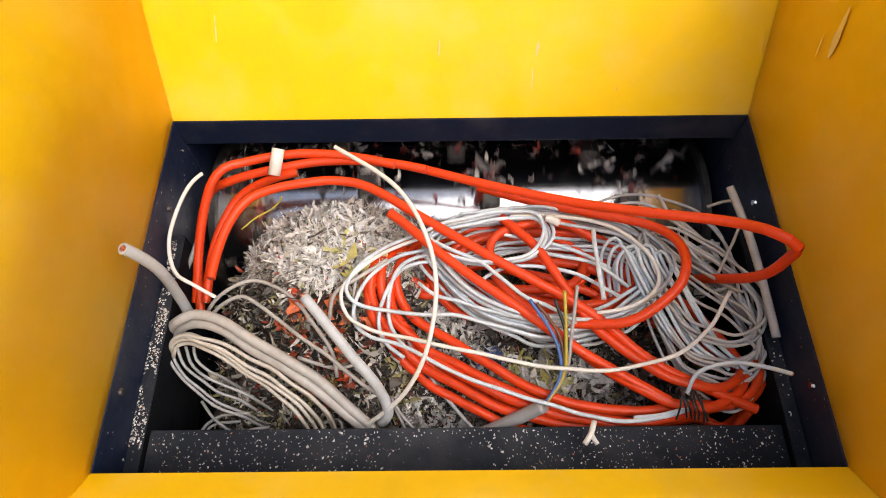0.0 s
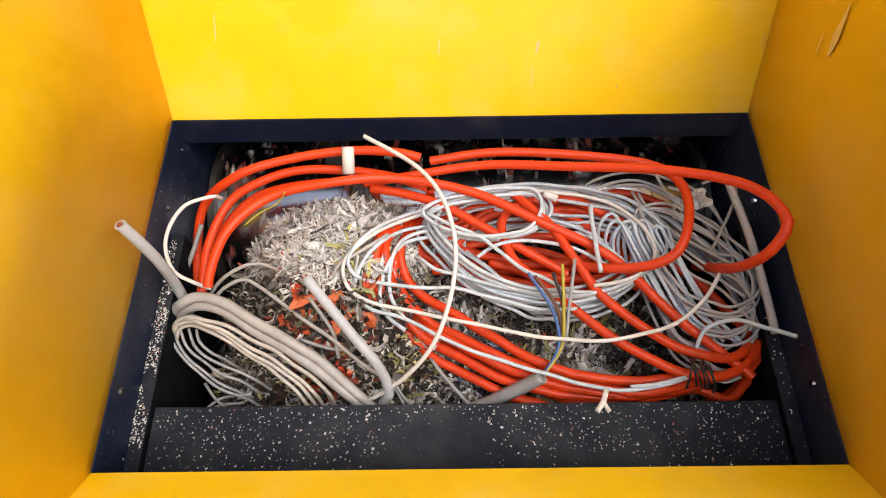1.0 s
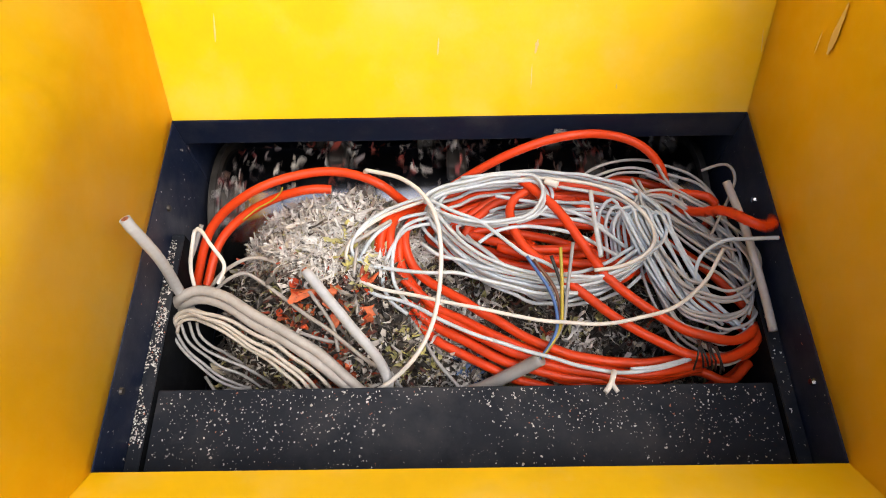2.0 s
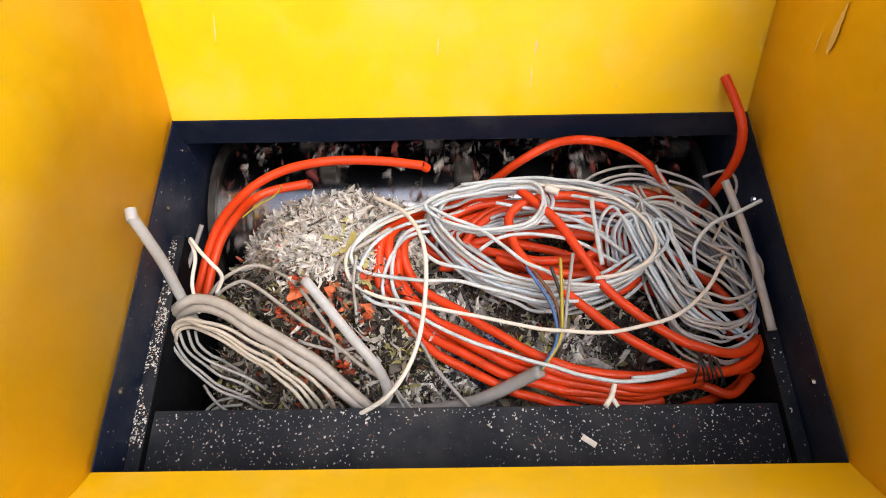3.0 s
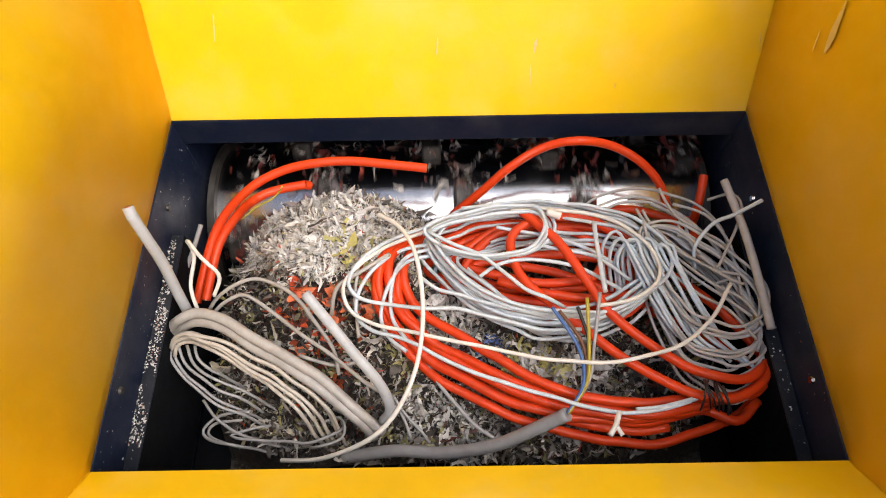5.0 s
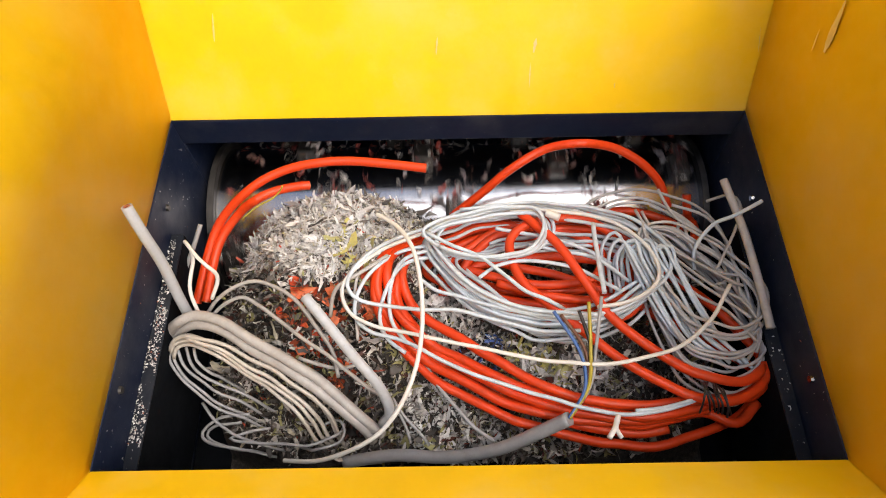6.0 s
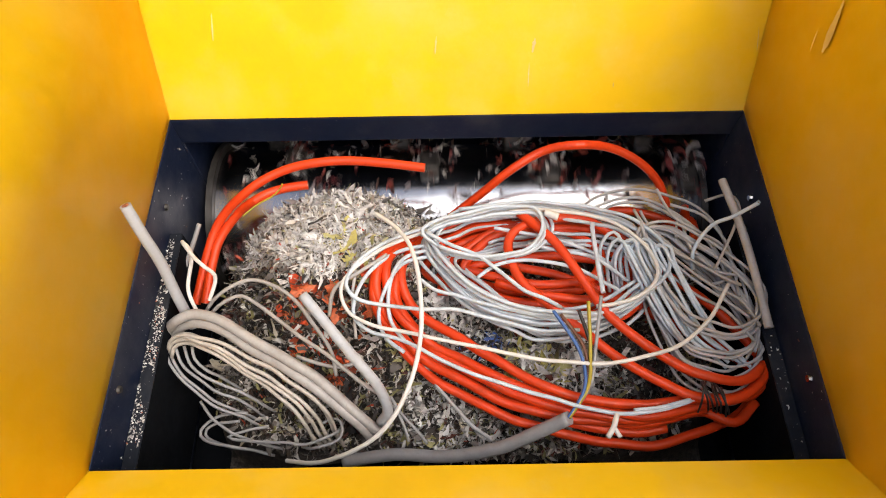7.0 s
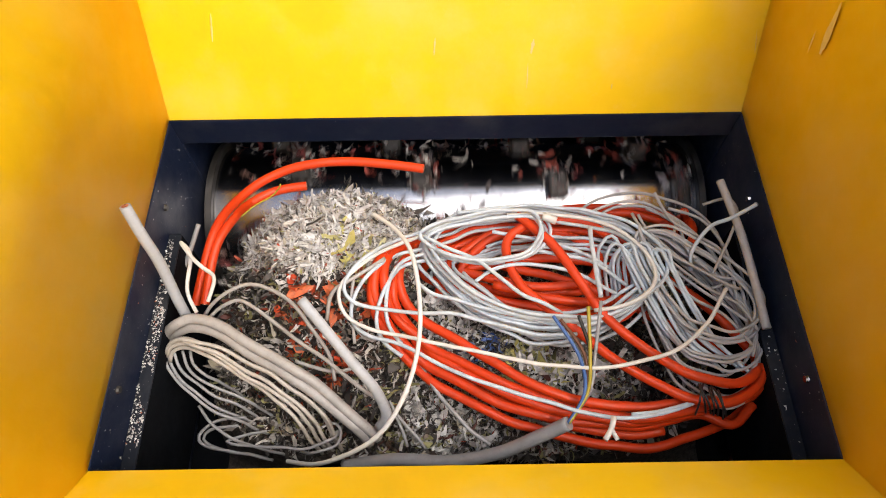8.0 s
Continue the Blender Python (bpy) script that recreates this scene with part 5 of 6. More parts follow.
def motions():
    walk(rotor, [(k * 0.1, Matrix.Translation((0, RY, RZ)) @ Matrix.Rotation(radians(55) * k, 4, "X")) for k in range(81)])
    ram_rows = [(0, -0.147), (0.5, -0.135), (1, -0.124), (1.5, -0.113), (2.1, -0.106), (2.5, -0.111), (3, -0.128), (3.5, -0.146), (4, -0.164),
                (4.5, -0.181), (5, -0.196), (5.6, -0.206), (8, -0.206)]
    walk(ram, [(t, pose(0, y, 0)) for t, y in ram_rows])
    slide(front_set, [(0, -0.024, -0.001), (0.5, -0.018, 0.012), (1, -0.009, 0.029), (1.5, 0.000, 0.044), (2.1, 0.002, 0.048), (3, 0.000, 0.033), (3.5, -0.001, 0.018), (4, 0.000, 0.010), (4.5, 0.001, 0.006), (6, 0.000, 0.000), (7, 0.000, 0.000), (8, -0.001, -0.002)])
    slide(coil_set, [(0, -0.008, -0.001), (0.5, -0.006, 0.012), (1, -0.004, 0.029), (1.5, 0.000, 0.044), (2.1, 0.001, 0.048), (3, 0.000, 0.033), (3.5, 0.000, 0.018), (4, 0.000, 0.010), (4.5, 0.001, 0.006), (6, 0.000, 0.000), (7, 0.000, 0.000), (8, -0.001, -0.002)])
    slide(top_set, [(0, -0.002, -0.002), (0.5, -0.002, 0.012), (1, -0.002, 0.028), (1.5, -0.001, 0.041), (2.1, 0.001, 0.046), (3, 0.001, 0.036), (3.5, 0.002, 0.020), (4, 0.001, 0.010), (4.5, 0.001, 0.005), (6, 0.000, 0.000), (7, 0.000, 0.000), (8, -0.001, -0.004)])
    slide(left_set, [(0, -0.001, 0.002), (0.5, -0.001, 0.013), (1, -0.001, 0.022), (1.5, -0.002, 0.028), (2.1, -0.002, 0.030), (3, -0.002, 0.020), (3.5, -0.001, 0.013), (4, 0.000, 0.008), (4.5, 0.001, 0.005), (6, 0.001, -0.001), (7, 0.000, 0.000), (8, 0.000, -0.005)])
    slide([heap], [(0, -0.002, -0.014), (0.5, -0.001, -0.012), (1, 0.001, -0.010), (1.5, 0.000, -0.006), (2.1, -0.002, -0.003), (3, -0.003, 0.000), (3.5, -0.002, -0.001), (4, -0.002, -0.002), (4.5, -0.002, -0.002), (6, -0.001, -0.002), (7, 0.000, 0.000), (8, -0.001, 0.000)])
    slide([nym], [(0, -0.025, 0.018), (0.5, -0.024, 0.032), (1, -0.025, 0.047), (1.5, -0.024, 0.061), (2.1, -0.025, 0.066), (3, -0.026, 0.053), (3.5, -0.023, 0.037), (4, -0.006, 0.016), (4.5, -0.003, 0.009), (6, -0.001, 0.000), (7, 0.000, 0.000), (8, 0.001, -0.005)])
    slide([side_stick], [(0, 0.004, -0.004), (1, 0.003, -0.002), (3, 0, 0), (8, 0, 0)])
    fine = [0, 0.25, 0.5, 0.75, 1, 1.25, 1.5, 1.7, 1.9, 2.1, 2.35, 2.6, 2.8, 3, 3.2, 3.5, 4, 4.5, 5.2, 6, 7, 8]
    lo1 = [(0, [(-0.319, 0.016, -0.110), (-0.308, 0.089, -0.059), (-0.286, 0.135, -0.020), (-0.252, 0.155, -0.020), (-0.185, 0.166, -0.020), (-0.110, 0.157, -0.020), (-0.036, 0.135, -0.020), (0.030, 0.114, -0.020)]),
           (1, [(-0.323, 0.044, -0.110), (-0.310, 0.111, -0.059), (-0.261, 0.132, -0.019), (-0.201, 0.151, -0.013), (-0.128, 0.160, -0.010), (-0.062, 0.154, -0.010), (-0.009, 0.136, -0.019), (0.030, 0.118, -0.030)]),
           (1.5, [(-0.323, 0.041, -0.110), (-0.300, 0.094, -0.064), (-0.242, 0.119, -0.030), (-0.184, 0.138, -0.030), (-0.130, 0.140, -0.033), (-0.083, 0.118, -0.039), (-0.066, 0.110, -0.079), (-0.062, 0.124, -0.130)]),
           (2.8, [(-0.319, 0.022, -0.110), (-0.294, 0.090, -0.070), (-0.251, 0.124, -0.037), (-0.210, 0.144, -0.026), (-0.169, 0.151, -0.020), (-0.129, 0.154, -0.020), (-0.082, 0.151, -0.020), (-0.040, 0.144, -0.020)]),
           (4.5, [(-0.317, 0.015, -0.110), (-0.293, 0.090, -0.070), (-0.250, 0.125, -0.037), (-0.209, 0.144, -0.026), (-0.168, 0.150, -0.020), (-0.128, 0.152, -0.020), (-0.081, 0.146, -0.020), (-0.039, 0.140, -0.020)]),
           (8, [(-0.315, 0.011, -0.110), (-0.291, 0.090, -0.070), (-0.248, 0.121, -0.037), (-0.206, 0.142, -0.026), (-0.165, 0.149, -0.020), (-0.125, 0.151, -0.020), (-0.078, 0.146, -0.020), (-0.039, 0.139, -0.020)])]
    bend(left_outer, lo1, fine)
    sl = [(0, [(-0.310, -0.018, -0.090), (-0.312, -0.007, -0.050), (-0.308, -0.007, 0.020), (-0.314, -0.012, 0.070), (-0.327, -0.017, 0.100)]),
          (0.5, [(-0.313, -0.012, -0.090), (-0.315, -0.001, -0.050), (-0.309, -0.001, 0.020), (-0.312, -0.005, 0.070), (-0.323, -0.007, 0.100)]),
          (1, [(-0.316, -0.006, -0.090), (-0.317, 0.005, -0.050), (-0.314, 0.006, 0.010), (-0.318, 0.008, 0.050), (-0.325, 0.011, 0.080)]),
          (1.5, [(-0.316, -0.002, -0.090), (-0.317, 0.005, -0.050), (-0.312, 0.006, 0.010), (-0.315, 0.008, 0.050), (-0.321, 0.011, 0.080)]),
          (3, [(-0.310, -0.016, -0.090), (-0.314, -0.002, -0.050), (-0.316, 0.012, 0.000), (-0.319, 0.020, 0.040), (-0.325, 0.030, 0.070)]),
          (8, [(-0.306, -0.026, -0.090), (-0.310, -0.012, -0.050), (-0.315, 0.009, 0.000), (-0.321, 0.022, 0.040), (-0.328, 0.037, 0.070)])]
    bend(stub_left, sl, fine)
    li = [(0, [(-0.303, 0.011, -0.100), (-0.295, 0.076, -0.077), (-0.264, 0.129, -0.053), (-0.199, 0.145, -0.030), (-0.131, 0.150, -0.030), (-0.063, 0.137, -0.030), (-0.010, 0.122, -0.030)]),
          (1, [(-0.305, 0.039, -0.100), (-0.289, 0.089, -0.077), (-0.243, 0.126, -0.053), (-0.169, 0.128, -0.030), (-0.116, 0.127, -0.033), (-0.063, 0.108, -0.037), (-0.036, 0.100, -0.040)]),
          (1.5, [(-0.305, 0.040, -0.100), (-0.288, 0.095, -0.080), (-0.237, 0.125, -0.060), (-0.171, 0.130, -0.040), (-0.124, 0.130, -0.043), (-0.084, 0.115, -0.047), (-0.063, 0.101, -0.050)]),
          (2.8, [(-0.304, 0.017, -0.100), (-0.291, 0.076, -0.080), (-0.266, 0.107, -0.060), (-0.241, 0.116, -0.040), (-0.222, 0.126, -0.040), (-0.202, 0.131, -0.040), (-0.182, 0.135, -0.040)]),
          (8, [(-0.300, 0.007, -0.100), (-0.290, 0.072, -0.080), (-0.264, 0.104, -0.060), (-0.239, 0.110, -0.040), (-0.220, 0.122, -0.040), (-0.200, 0.128, -0.040), (-0.179, 0.131, -0.040)])]
    bend(left_inner, li, fine)
    ll = [(0, [(0.271, 0.025, -0.080), (0.300, -0.014, 0.007), (0.308, -0.018, 0.063), (0.295, -0.017, 0.090), (0.263, 0.017, 0.063), (0.194, 0.047, 0.033), (0.115, 0.083, 0.000), (0.023, 0.121, -0.020), (-0.064, 0.156, -0.033), (-0.127, 0.170, -0.040)]),
          (0.5, [(0.275, 0.026, -0.080), (0.301, -0.012, 0.007), (0.310, -0.012, 0.063), (0.293, -0.002, 0.090), (0.263, 0.043, 0.063), (0.199, 0.078, 0.033), (0.117, 0.107, 0.000), (0.024, 0.132, -0.020), (-0.077, 0.148, -0.033), (-0.133, 0.162, -0.040)]),
          (1, [(0.275, 0.039, -0.080), (0.282, -0.003, 0.000), (0.296, -0.009, 0.050), (0.308, 0.015, 0.070), (0.286, 0.061, 0.057), (0.219, 0.097, 0.033), (0.119, 0.127, 0.000), (0.024, 0.144, -0.020), (-0.076, 0.136, -0.033), (-0.118, 0.134, -0.040)]),
          (1.5, [(0.288, 0.077, -0.080), (0.303, 0.083, -0.057), (0.320, 0.107, -0.035), (0.310, 0.128, -0.019), (0.268, 0.150, -0.015), (0.188, 0.147, -0.011), (0.128, 0.156, -0.040), (0.092, 0.170, -0.085), (0.066, 0.165, -0.130)]),
          (1.9, [(0.281, 0.078, -0.090), (0.295, 0.089, -0.075), (0.305, 0.103, -0.060), (0.300, 0.113, -0.050), (0.280, 0.121, -0.050), (0.247, 0.122, -0.050), (0.215, 0.137, -0.078), (0.198, 0.155, -0.119), (0.192, 0.168, -0.160)]),
          (2.8, [(0.276, 0.068, -0.100), (0.285, 0.079, -0.100), (0.290, 0.095, -0.100), (0.291, 0.112, -0.108), (0.292, 0.129, -0.130), (0.287, 0.144, -0.152), (0.281, 0.161, -0.180), (0.276, 0.177, -0.210), (0.269, 0.191, -0.240)]),
          (8, [(0.281, 0.068, -0.100), (0.290, 0.079, -0.100), (0.295, 0.095, -0.100), (0.297, 0.112, -0.108), (0.298, 0.130, -0.130), (0.292, 0.145, -0.152), (0.288, 0.161, -0.180), (0.282, 0.178, -0.210), (0.275, 0.192, -0.240)])]
    bend(long_loop, ll, fine)
    ba = [(0, [(0.117, -0.041, -0.050), (0.173, -0.047, -0.031), (0.218, -0.023, -0.012), (0.233, 0.002, -0.004), (0.235, 0.038, -0.015), (0.212, 0.066, -0.026), (0.153, 0.089, -0.037), (0.091, 0.112, -0.049), (0.025, 0.141, -0.060)]),
          (0.5, [(0.120, -0.010, -0.050), (0.177, -0.016, -0.031), (0.221, -0.006, -0.012), (0.239, 0.026, -0.002), (0.244, 0.080, -0.010), (0.204, 0.112, -0.017), (0.149, 0.130, -0.025), (0.058, 0.145, -0.032), (-0.009, 0.143, -0.040)]),
          (1, [(0.130, 0.026, -0.050), (0.181, 0.013, -0.031), (0.222, 0.016, -0.012), (0.241, 0.044, -0.001), (0.249, 0.097, -0.005), (0.224, 0.131, -0.009), (0.156, 0.151, -0.015), (0.045, 0.164, -0.022), (-0.036, 0.158, -0.030)]),
          (1.5, [(0.258, 0.127, -0.090), (0.253, 0.142, -0.068), (0.245, 0.164, -0.045), (0.217, 0.185, -0.027), (0.169, 0.193, -0.020), (0.112, 0.178, -0.012), (0.059, 0.168, -0.022), (0.012, 0.158, -0.041), (-0.030, 0.143, -0.060)]),
          (2.8, [(0.261, 0.118, -0.090), (0.254, 0.139, -0.070), (0.233, 0.159, -0.050), (0.198, 0.176, -0.035), (0.154, 0.178, -0.020), (0.116, 0.185, -0.035), (0.079, 0.173, -0.050), (0.049, 0.167, -0.080), (0.020, 0.160, -0.110)]),
          (4.5, [(0.260, 0.125, -0.090), (0.248, 0.148, -0.070), (0.222, 0.167, -0.050), (0.186, 0.180, -0.035), (0.142, 0.177, -0.020), (0.103, 0.179, -0.035), (0.062, 0.161, -0.050), (0.028, 0.146, -0.080), (-0.005, 0.134, -0.110)]),
          (7, [(0.262, 0.125, -0.090), (0.250, 0.147, -0.070), (0.224, 0.164, -0.050), (0.187, 0.175, -0.035), (0.144, 0.169, -0.020), (0.105, 0.172, -0.035), (0.064, 0.154, -0.050), (0.030, 0.141, -0.080), (-0.007, 0.127, -0.110)]),
          (7.4, [(0.267, 0.105, -0.090), (0.256, 0.121, -0.070), (0.229, 0.129, -0.050), (0.197, 0.136, -0.040), (0.155, 0.131, -0.030), (0.118, 0.138, -0.050), (0.078, 0.134, -0.070), (0.045, 0.139, -0.105), (0.016, 0.137, -0.140)]),
          (7.8, [(0.276, 0.099, -0.100), (0.271, 0.110, -0.095), (0.255, 0.114, -0.090), (0.229, 0.124, -0.095), (0.182, 0.131, -0.100), (0.141, 0.138, -0.115), (0.099, 0.140, -0.130), (0.064, 0.145, -0.155), (0.034, 0.150, -0.180)]),
          (8, [(0.277, 0.100, -0.100), (0.271, 0.110, -0.095), (0.255, 0.115, -0.090), (0.230, 0.124, -0.095), (0.182, 0.131, -0.100), (0.142, 0.139, -0.115), (0.099, 0.140, -0.130), (0.064, 0.145, -0.155), (0.034, 0.150, -0.180)])]
    bend(back_arc, ba, fine[:-2] + [6.5, 7, 7.2, 7.4, 7.6, 7.8, 8])
    wh = [(0, [(0.302, -0.130, -0.070), (0.203, -0.085, -0.057), (0.135, -0.030, -0.043), (0.052, 0.017, -0.030), (-0.036, 0.074, -0.027), (-0.115, 0.123, -0.023), (-0.181, 0.124, -0.020), (-0.245, 0.104, -0.023), (-0.270, 0.048, -0.027), (-0.275, -0.020, -0.030)]),
          (0.5, [(0.305, -0.114, -0.070), (0.213, -0.055, -0.057), (0.144, -0.003, -0.043), (0.059, 0.047, -0.030), (-0.029, 0.087, -0.027), (-0.108, 0.121, -0.023), (-0.180, 0.120, -0.020), (-0.245, 0.103, -0.023), (-0.269, 0.050, -0.027), (-0.276, -0.014, -0.030)]),
          (1, [(0.305, -0.097, -0.070), (0.229, -0.031, -0.057), (0.167, 0.033, -0.043), (0.086, 0.074, -0.030), (0.010, 0.110, -0.023), (-0.075, 0.125, -0.017), (-0.139, 0.117, -0.010), (-0.217, 0.102, -0.017), (-0.264, 0.058, -0.023), (-0.277, -0.001, -0.030)]),
          (1.5, [(0.326, -0.066, -0.090), (0.329, -0.029, -0.034), (0.312, 0.012, -0.008), (0.267, 0.062, -0.004), (0.184, 0.113, -0.014), (0.091, 0.140, -0.030)]),
          (1.7, [(0.335, -0.060, -0.070), (0.317, -0.050, 0.026), (0.302, -0.025, 0.062), (0.283, 0.032, 0.050), (0.237, 0.090, 0.010), (0.177, 0.134, -0.030)]),
          (2.3, [(0.345, 0.176, 0.050), (0.334, 0.150, 0.034), (0.320, 0.134, -0.006), (0.295, 0.114, -0.058), (0.276, 0.111, -0.112), (0.257, 0.135, -0.160)]),
          (2.8, [(0.317, 0.269, 0.050), (0.321, 0.170, 0.034), (0.325, 0.141, -0.006), (0.311, 0.125, -0.058), (0.302, 0.131, -0.112), (0.279, 0.134, -0.160)]),
          (3, [(0.304, 0.217, 0.040), (0.317, 0.162, 0.024), (0.319, 0.140, -0.016), (0.307, 0.128, -0.068), (0.300, 0.127, -0.120), (0.286, 0.130, -0.160)]),
          (3.2, [(0.302, 0.201, 0.020), (0.304, 0.150, 0.004), (0.302, 0.123, -0.024), (0.305, 0.122, -0.072), (0.303, 0.125, -0.130), (0.290, 0.135, -0.170)]),
          (3.5, [(0.309, 0.176, -0.020), (0.303, 0.141, -0.028), (0.300, 0.111, -0.048), (0.305, 0.112, -0.088), (0.306, 0.122, -0.140), (0.293, 0.137, -0.180)]),
          (4, [(0.252, 0.202, -0.020), (0.255, 0.181, -0.030), (0.262, 0.162, -0.050), (0.275, 0.156, -0.085), (0.300, 0.170, -0.140), (0.311, 0.170, -0.172)]),
          (4.5, [(0.308, 0.162, -0.050), (0.302, 0.141, -0.058), (0.296, 0.121, -0.072), (0.298, 0.112, -0.104), (0.305, 0.121, -0.148), (0.293, 0.131, -0.180)]),
          (6, [(0.284, 0.134, -0.080), (0.285, 0.126, -0.088), (0.287, 0.119, -0.096), (0.293, 0.116, -0.120), (0.297, 0.120, -0.156), (0.286, 0.125, -0.180)]),
          (8, [(0.285, 0.117, -0.090), (0.288, 0.117, -0.098), (0.290, 0.116, -0.106), (0.296, 0.115, -0.126), (0.300, 0.115, -0.156), (0.288, 0.120, -0.180)])]
    bend(whip, wh, [0, 0.25, 0.5, 0.75, 1, 1.25, 1.5, 1.7, 1.9, 2.1, 2.3, 2.45, 2.6, 2.8, 2.9, 3, 3.1, 3.2, 3.35, 3.5, 4, 4.5, 5.2, 6, 8])
    dg = [(0, [(0.210, -0.123, -0.060), (0.126, -0.075, -0.048), (0.068, -0.035, -0.036), (-0.010, 0.022, -0.028), (-0.074, 0.079, -0.024), (-0.141, 0.128, -0.020)]),
          (0.5, [(0.172, -0.053, -0.060), (0.107, -0.018, -0.048), (0.058, 0.011, -0.036), (-0.010, 0.059, -0.030), (-0.062, 0.098, -0.030), (-0.116, 0.126, -0.030)]),
          (1, [(0.118, 0.022, -0.060), (0.074, 0.046, -0.052), (0.023, 0.076, -0.044), (-0.023, 0.103, -0.040), (-0.063, 0.118, -0.040), (-0.104, 0.127, -0.040)]),
          (1.5, [(0.096, 0.055, -0.070), (0.057, 0.085, -0.066), (0.024, 0.105, -0.062), (-0.010, 0.123, -0.068), (-0.031, 0.136, -0.084), (-0.053, 0.140, -0.100)]),
          (2.2, [(0.087, 0.079, -0.100), (0.062, 0.101, -0.116), (0.041, 0.119, -0.132), (0.020, 0.135, -0.152), (0.005, 0.149, -0.176), (-0.010, 0.162, -0.200)]),
          (8, [(0.091, 0.064, -0.100), (0.065, 0.085, -0.116), (0.045, 0.102, -0.132), (0.024, 0.118, -0.152), (0.010, 0.132, -0.176), (-0.006, 0.146, -0.200)])]
    bend(diagonal, dg, fine)
    lt = [(0, [(-0.312, 0.005, -0.110), (-0.318, 0.074, -0.087), (-0.310, 0.133, -0.064), (-0.280, 0.140, -0.041), (-0.226, 0.149, -0.029), (-0.158, 0.159, -0.026), (-0.083, 0.153, -0.023), (-0.009, 0.132, -0.020)]),
          (0.5, [(-0.297, -0.003, -0.070), (-0.303, 0.065, -0.059), (-0.299, 0.120, -0.047), (-0.272, 0.137, -0.036), (-0.219, 0.151, -0.029), (-0.151, 0.160, -0.026), (-0.076, 0.150, -0.023), (-0.009, 0.133, -0.020)]),
          (1, [(-0.298, 0.010, -0.070), (-0.295, 0.064, -0.059), (-0.276, 0.111, -0.047), (-0.245, 0.131, -0.036), (-0.198, 0.146, -0.030), (-0.144, 0.147, -0.030), (-0.083, 0.137, -0.030), (-0.036, 0.119, -0.030)]),
          (1.5, [(-0.314, 0.029, -0.110), (-0.304, 0.076, -0.096), (-0.277, 0.116, -0.081), (-0.240, 0.131, -0.067), (-0.191, 0.137, -0.066), (-0.151, 0.140, -0.077), (-0.124, 0.141, -0.089), (-0.097, 0.136, -0.100)]),
          (2.2, [(-0.275, 0.073, -0.170), (-0.256, 0.096, -0.173), (-0.235, 0.114, -0.177), (-0.206, 0.127, -0.180), (-0.184, 0.136, -0.187), (-0.162, 0.144, -0.193), (-0.140, 0.152, -0.200)]),
          (8, [(-0.270, 0.070, -0.170), (-0.250, 0.092, -0.173), (-0.230, 0.111, -0.177), (-0.201, 0.123, -0.180), (-0.179, 0.133, -0.187), (-0.157, 0.141, -0.193), (-0.134, 0.150, -0.200)])]
    bend(left_third, lt, fine)
    wa = [(0, [(-0.112, -0.137, -0.110), (-0.067, -0.119, -0.057), (-0.039, -0.085, -0.013), (-0.028, -0.026, 0.020), (-0.041, 0.032, 0.033), (-0.075, 0.088, 0.033), (-0.144, 0.147, 0.020)]),
          (0.5, [(-0.113, -0.124, -0.110), (-0.065, -0.108, -0.057), (-0.034, -0.078, -0.013), (-0.020, -0.018, 0.020), (-0.030, 0.037, 0.033), (-0.060, 0.093, 0.033), (-0.125, 0.153, 0.020)]),
          (1, [(-0.114, -0.112, -0.110), (-0.065, -0.100, -0.057), (-0.028, -0.070, -0.013), (-0.009, -0.010, 0.020), (-0.015, 0.049, 0.033), (-0.045, 0.103, 0.033), (-0.109, 0.158, 0.020)]),
          (1.5, [(-0.114, -0.101, -0.110), (-0.060, -0.085, -0.057), (-0.026, -0.043, -0.020), (-0.017, 0.027, 0.000), (-0.028, 0.083, 0.007), (-0.063, 0.124, 0.003), (-0.115, 0.146, -0.010)]),
          (3, [(-0.170, -0.152, -0.110), (-0.120, -0.137, -0.076), (-0.076, -0.119, -0.044), (-0.049, -0.079, -0.021), (-0.039, -0.016, -0.007), (-0.043, 0.035, -0.001), (-0.065, 0.080, -0.017), (-0.101, 0.114, -0.040)]),
          (3.5, [(-0.175, -0.156, -0.120), (-0.124, -0.140, -0.086), (-0.076, -0.126, -0.053), (-0.051, -0.097, -0.024), (-0.038, -0.036, -0.007), (-0.043, 0.021, -0.001), (-0.065, 0.069, -0.017), (-0.101, 0.109, -0.040)]),
          (4.5, [(-0.201, -0.168, -0.130), (-0.147, -0.172, -0.096), (-0.088, -0.154, -0.063), (-0.054, -0.111, -0.034), (-0.042, -0.052, -0.014), (-0.048, 0.011, -0.003), (-0.068, 0.059, -0.017), (-0.108, 0.097, -0.040)]),
          (8, [(-0.191, -0.170, -0.130), (-0.147, -0.179, -0.096), (-0.090, -0.162, -0.063), (-0.057, -0.123, -0.034), (-0.042, -0.064, -0.014), (-0.048, 0.008, -0.003), (-0.069, 0.055, -0.017), (-0.112, 0.100, -0.040)])]
    bend(white_arc, wa, fine)
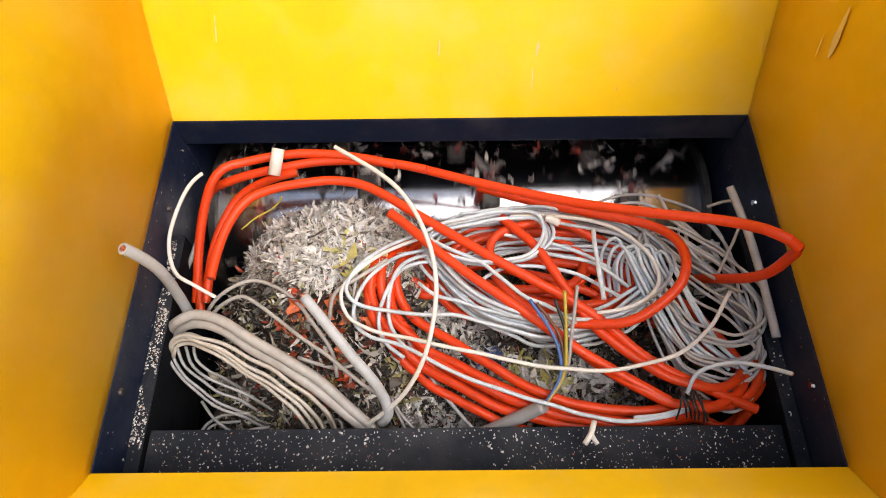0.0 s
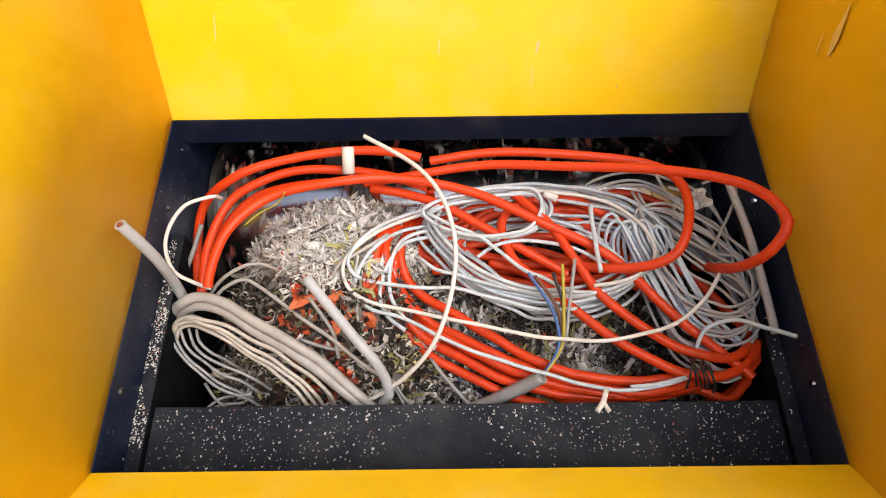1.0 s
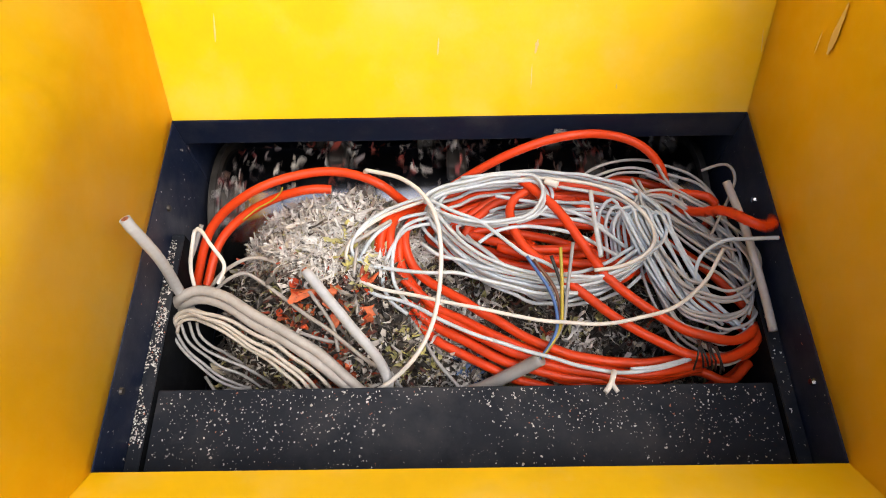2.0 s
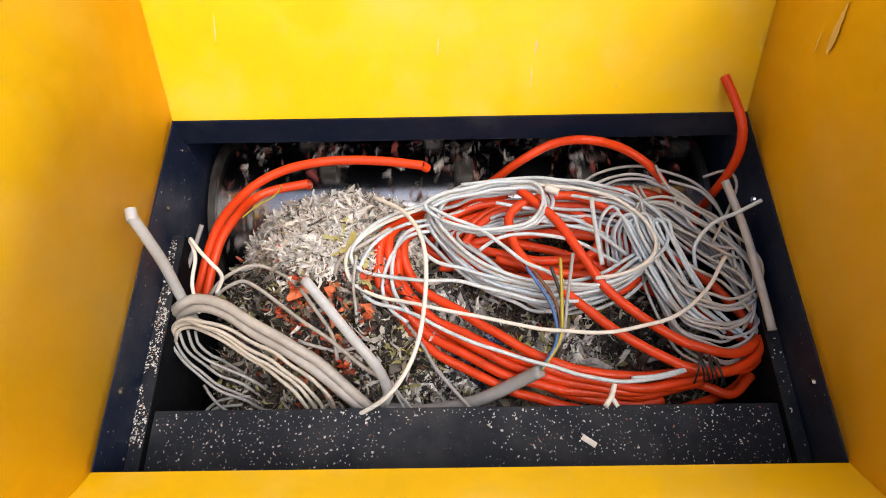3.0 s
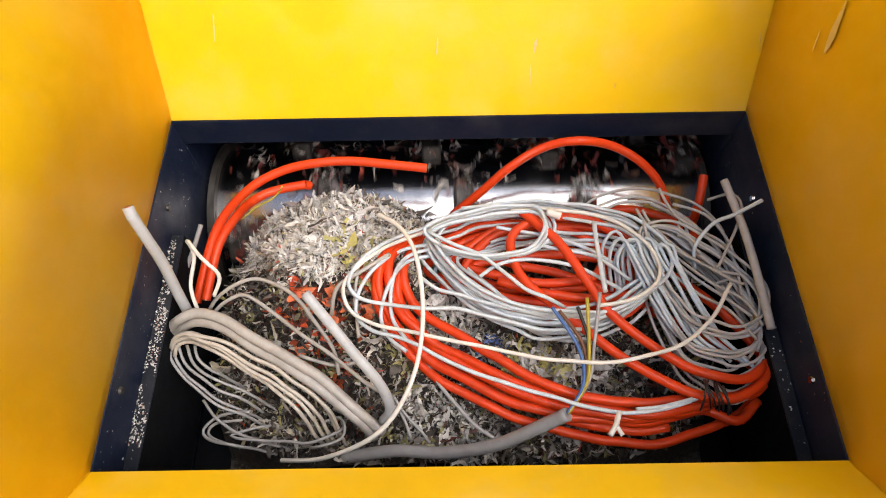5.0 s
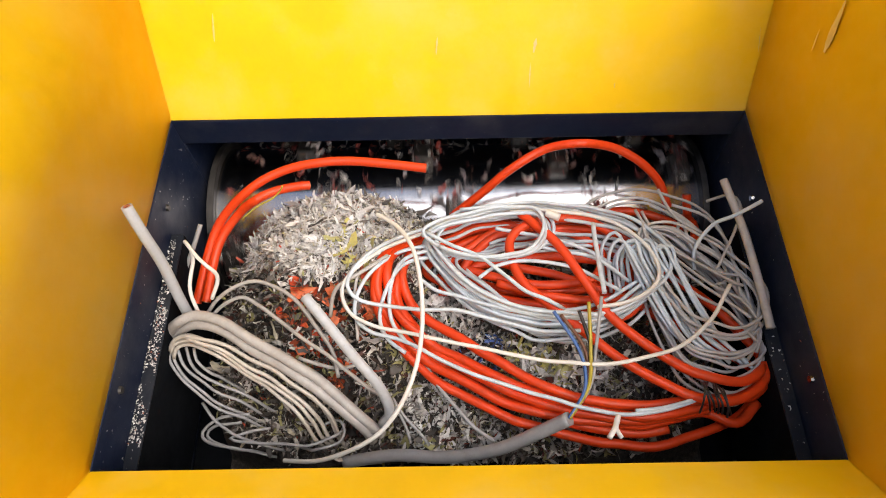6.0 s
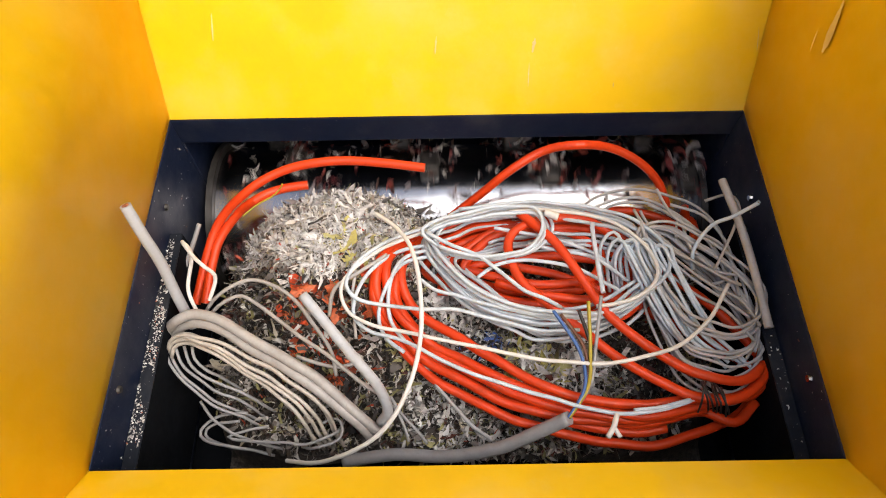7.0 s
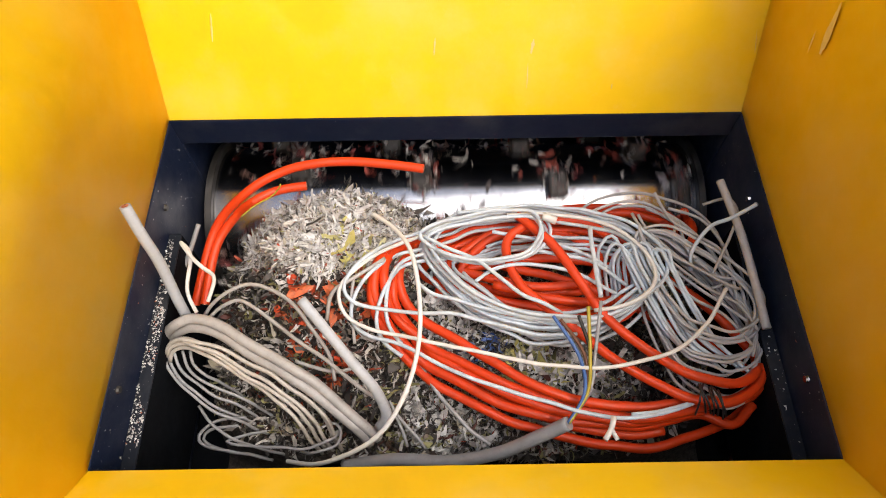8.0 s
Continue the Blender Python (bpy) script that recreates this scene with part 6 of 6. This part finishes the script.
    hk = [(0, [(-0.281, 0.003, -0.070), (-0.302, 0.011, -0.053), (-0.318, 0.019, -0.036), (-0.326, 0.051, -0.024), (-0.320, 0.090, -0.016), (-0.307, 0.122, -0.011), (-0.286, 0.145, -0.016), (-0.258, 0.151, -0.020)]),
          (0.5, [(-0.286, 0.010, -0.070), (-0.303, 0.015, -0.053), (-0.322, 0.024, -0.036), (-0.329, 0.050, -0.024), (-0.323, 0.078, -0.016), (-0.306, 0.102, -0.011), (-0.288, 0.122, -0.016), (-0.274, 0.128, -0.020)]),
          (1, [(-0.289, 0.013, -0.070), (-0.302, 0.013, -0.053), (-0.319, 0.019, -0.036), (-0.328, 0.042, -0.024), (-0.324, 0.066, -0.016), (-0.310, 0.088, -0.011), (-0.291, 0.101, -0.016), (-0.280, 0.106, -0.020)]),
          (1.5, [(-0.307, 0.018, -0.070), (-0.310, 0.039, -0.053), (-0.307, 0.055, -0.036), (-0.300, 0.070, -0.027), (-0.288, 0.069, -0.023), (-0.276, 0.052, -0.024), (-0.264, 0.033, -0.037), (-0.273, 0.015, -0.050)]),
          (2.8, [(-0.296, -0.017, -0.070), (-0.303, 0.010, -0.053), (-0.298, 0.037, -0.036), (-0.305, 0.056, -0.027), (-0.289, 0.037, -0.023), (-0.275, 0.023, -0.026), (-0.267, 0.015, -0.043), (-0.277, 0.002, -0.060)]),
          (8, [(-0.296, -0.017, -0.070), (-0.304, 0.003, -0.053), (-0.300, 0.037, -0.036), (-0.310, 0.049, -0.027), (-0.292, 0.027, -0.023), (-0.279, 0.016, -0.026), (-0.272, 0.012, -0.043), (-0.281, -0.008, -0.060)])]
    bend(hook, hk, fine)
    te = [(0, [(0.231, -0.115, -0.060), (0.241, -0.098, -0.045), (0.269, -0.093, -0.030), (0.294, -0.102, -0.015), (0.317, -0.116, 0.000)]),
          (1, [(0.248, -0.069, -0.060), (0.258, -0.052, -0.045), (0.283, -0.049, -0.030), (0.303, -0.063, -0.015), (0.329, -0.080, 0.000)]),
          (1.5, [(0.258, 0.001, -0.060), (0.270, 0.025, -0.045), (0.294, 0.033, -0.030), (0.317, 0.022, -0.015), (0.345, 0.007, 0.000)]),
          (2.8, [(0.266, 0.024, -0.060), (0.264, 0.046, -0.045), (0.283, 0.066, -0.030), (0.304, 0.070, -0.015), (0.332, 0.079, 0.000)]),
          (8, [(0.265, 0.021, -0.060), (0.265, 0.038, -0.045), (0.284, 0.060, -0.030), (0.304, 0.063, -0.015), (0.328, 0.071, 0.000)])]
    bend(tail_end, te, fine)
    cx, cy = [(0.124, -0.166, -0.066)][0][:2]
    rest = [(t, pose(cx, cy + y + 0.129, -0.0655, 0, 0, -35)) for t, y in ((2.7, -0.117), (3, -0.128), (3.5, -0.146), (4, -0.164), (4.5, -0.181), (5, -0.196), (5.6, -0.206), (8, -0.206))]
    walk(chip, [(0, pose(cx, 0.27, -0.2, 40, 0, 0)), (1.8, pose(cx, 0.27, -0.2, 40, 0, 0)), (2.1, pose(cx, 0.15, 0.06, 90, 30, 0)), (2.3, pose(cx, 0.03, 0.10, 130, 60, 0)),
                (2.5, pose(cx, cy + 0.01, -0.01, 60, 30, -20))] + rest)
    fs = [(0.287, 0.054, -0.070), (0.281, 0.051, -0.030), (0.289, 0.063, -0.030), (0.282, 0.084, -0.030), (0.276, 0.123, -0.060), (0.283, 0.162, -0.160)]
    fs_rows = [(t, Matrix.Translation(p) @ pose(0, 0, 0, a, a * 0.6, a * 1.3)) for t, p, a in zip((0, 0.25, 0.5, 0.8, 1.1, 1.6), fs, (20, 35, 50, 80, 110, 150))]
    walk(film_scrap, fs_rows + [(2.2, pose(fs[-1][0], RY, RZ, 200, 90, 200)), (8, pose(fs[-1][0], RY, RZ, 200, 90, 200))])
    oc = [(-0.214, 0.147, -0.010), (-0.210, 0.166, -0.010), (-0.192, 0.184, -0.010), (-0.171, 0.187, -0.010), (-0.143, 0.171, -0.010), (-0.130, 0.146, -0.010), (-0.108, 0.135, -0.010), (-0.086, 0.129, -0.010), (-0.073, 0.087, -0.010), (-0.069, 0.057, -0.010)]
    ot = [0, 0.3, 0.5, 0.6, 0.8, 1.0, 1.3, 1.5, 2.2, 2.8]
    tilt = [20, 25, 10, -5, 25, 0, 5, 10, 40, 70]
    rows = [(t, Matrix.Translation((p[0], p[1], p[2] - (0.12 if t > 2 else 0) - (0.08 if t > 2.5 else 0))) @ pose(0, 0, 0, -55, a, 0)) for t, p, a in zip(ot, oc, tilt)]
    walk(offcut, rows + [(8, rows[-1][1])])


motions()
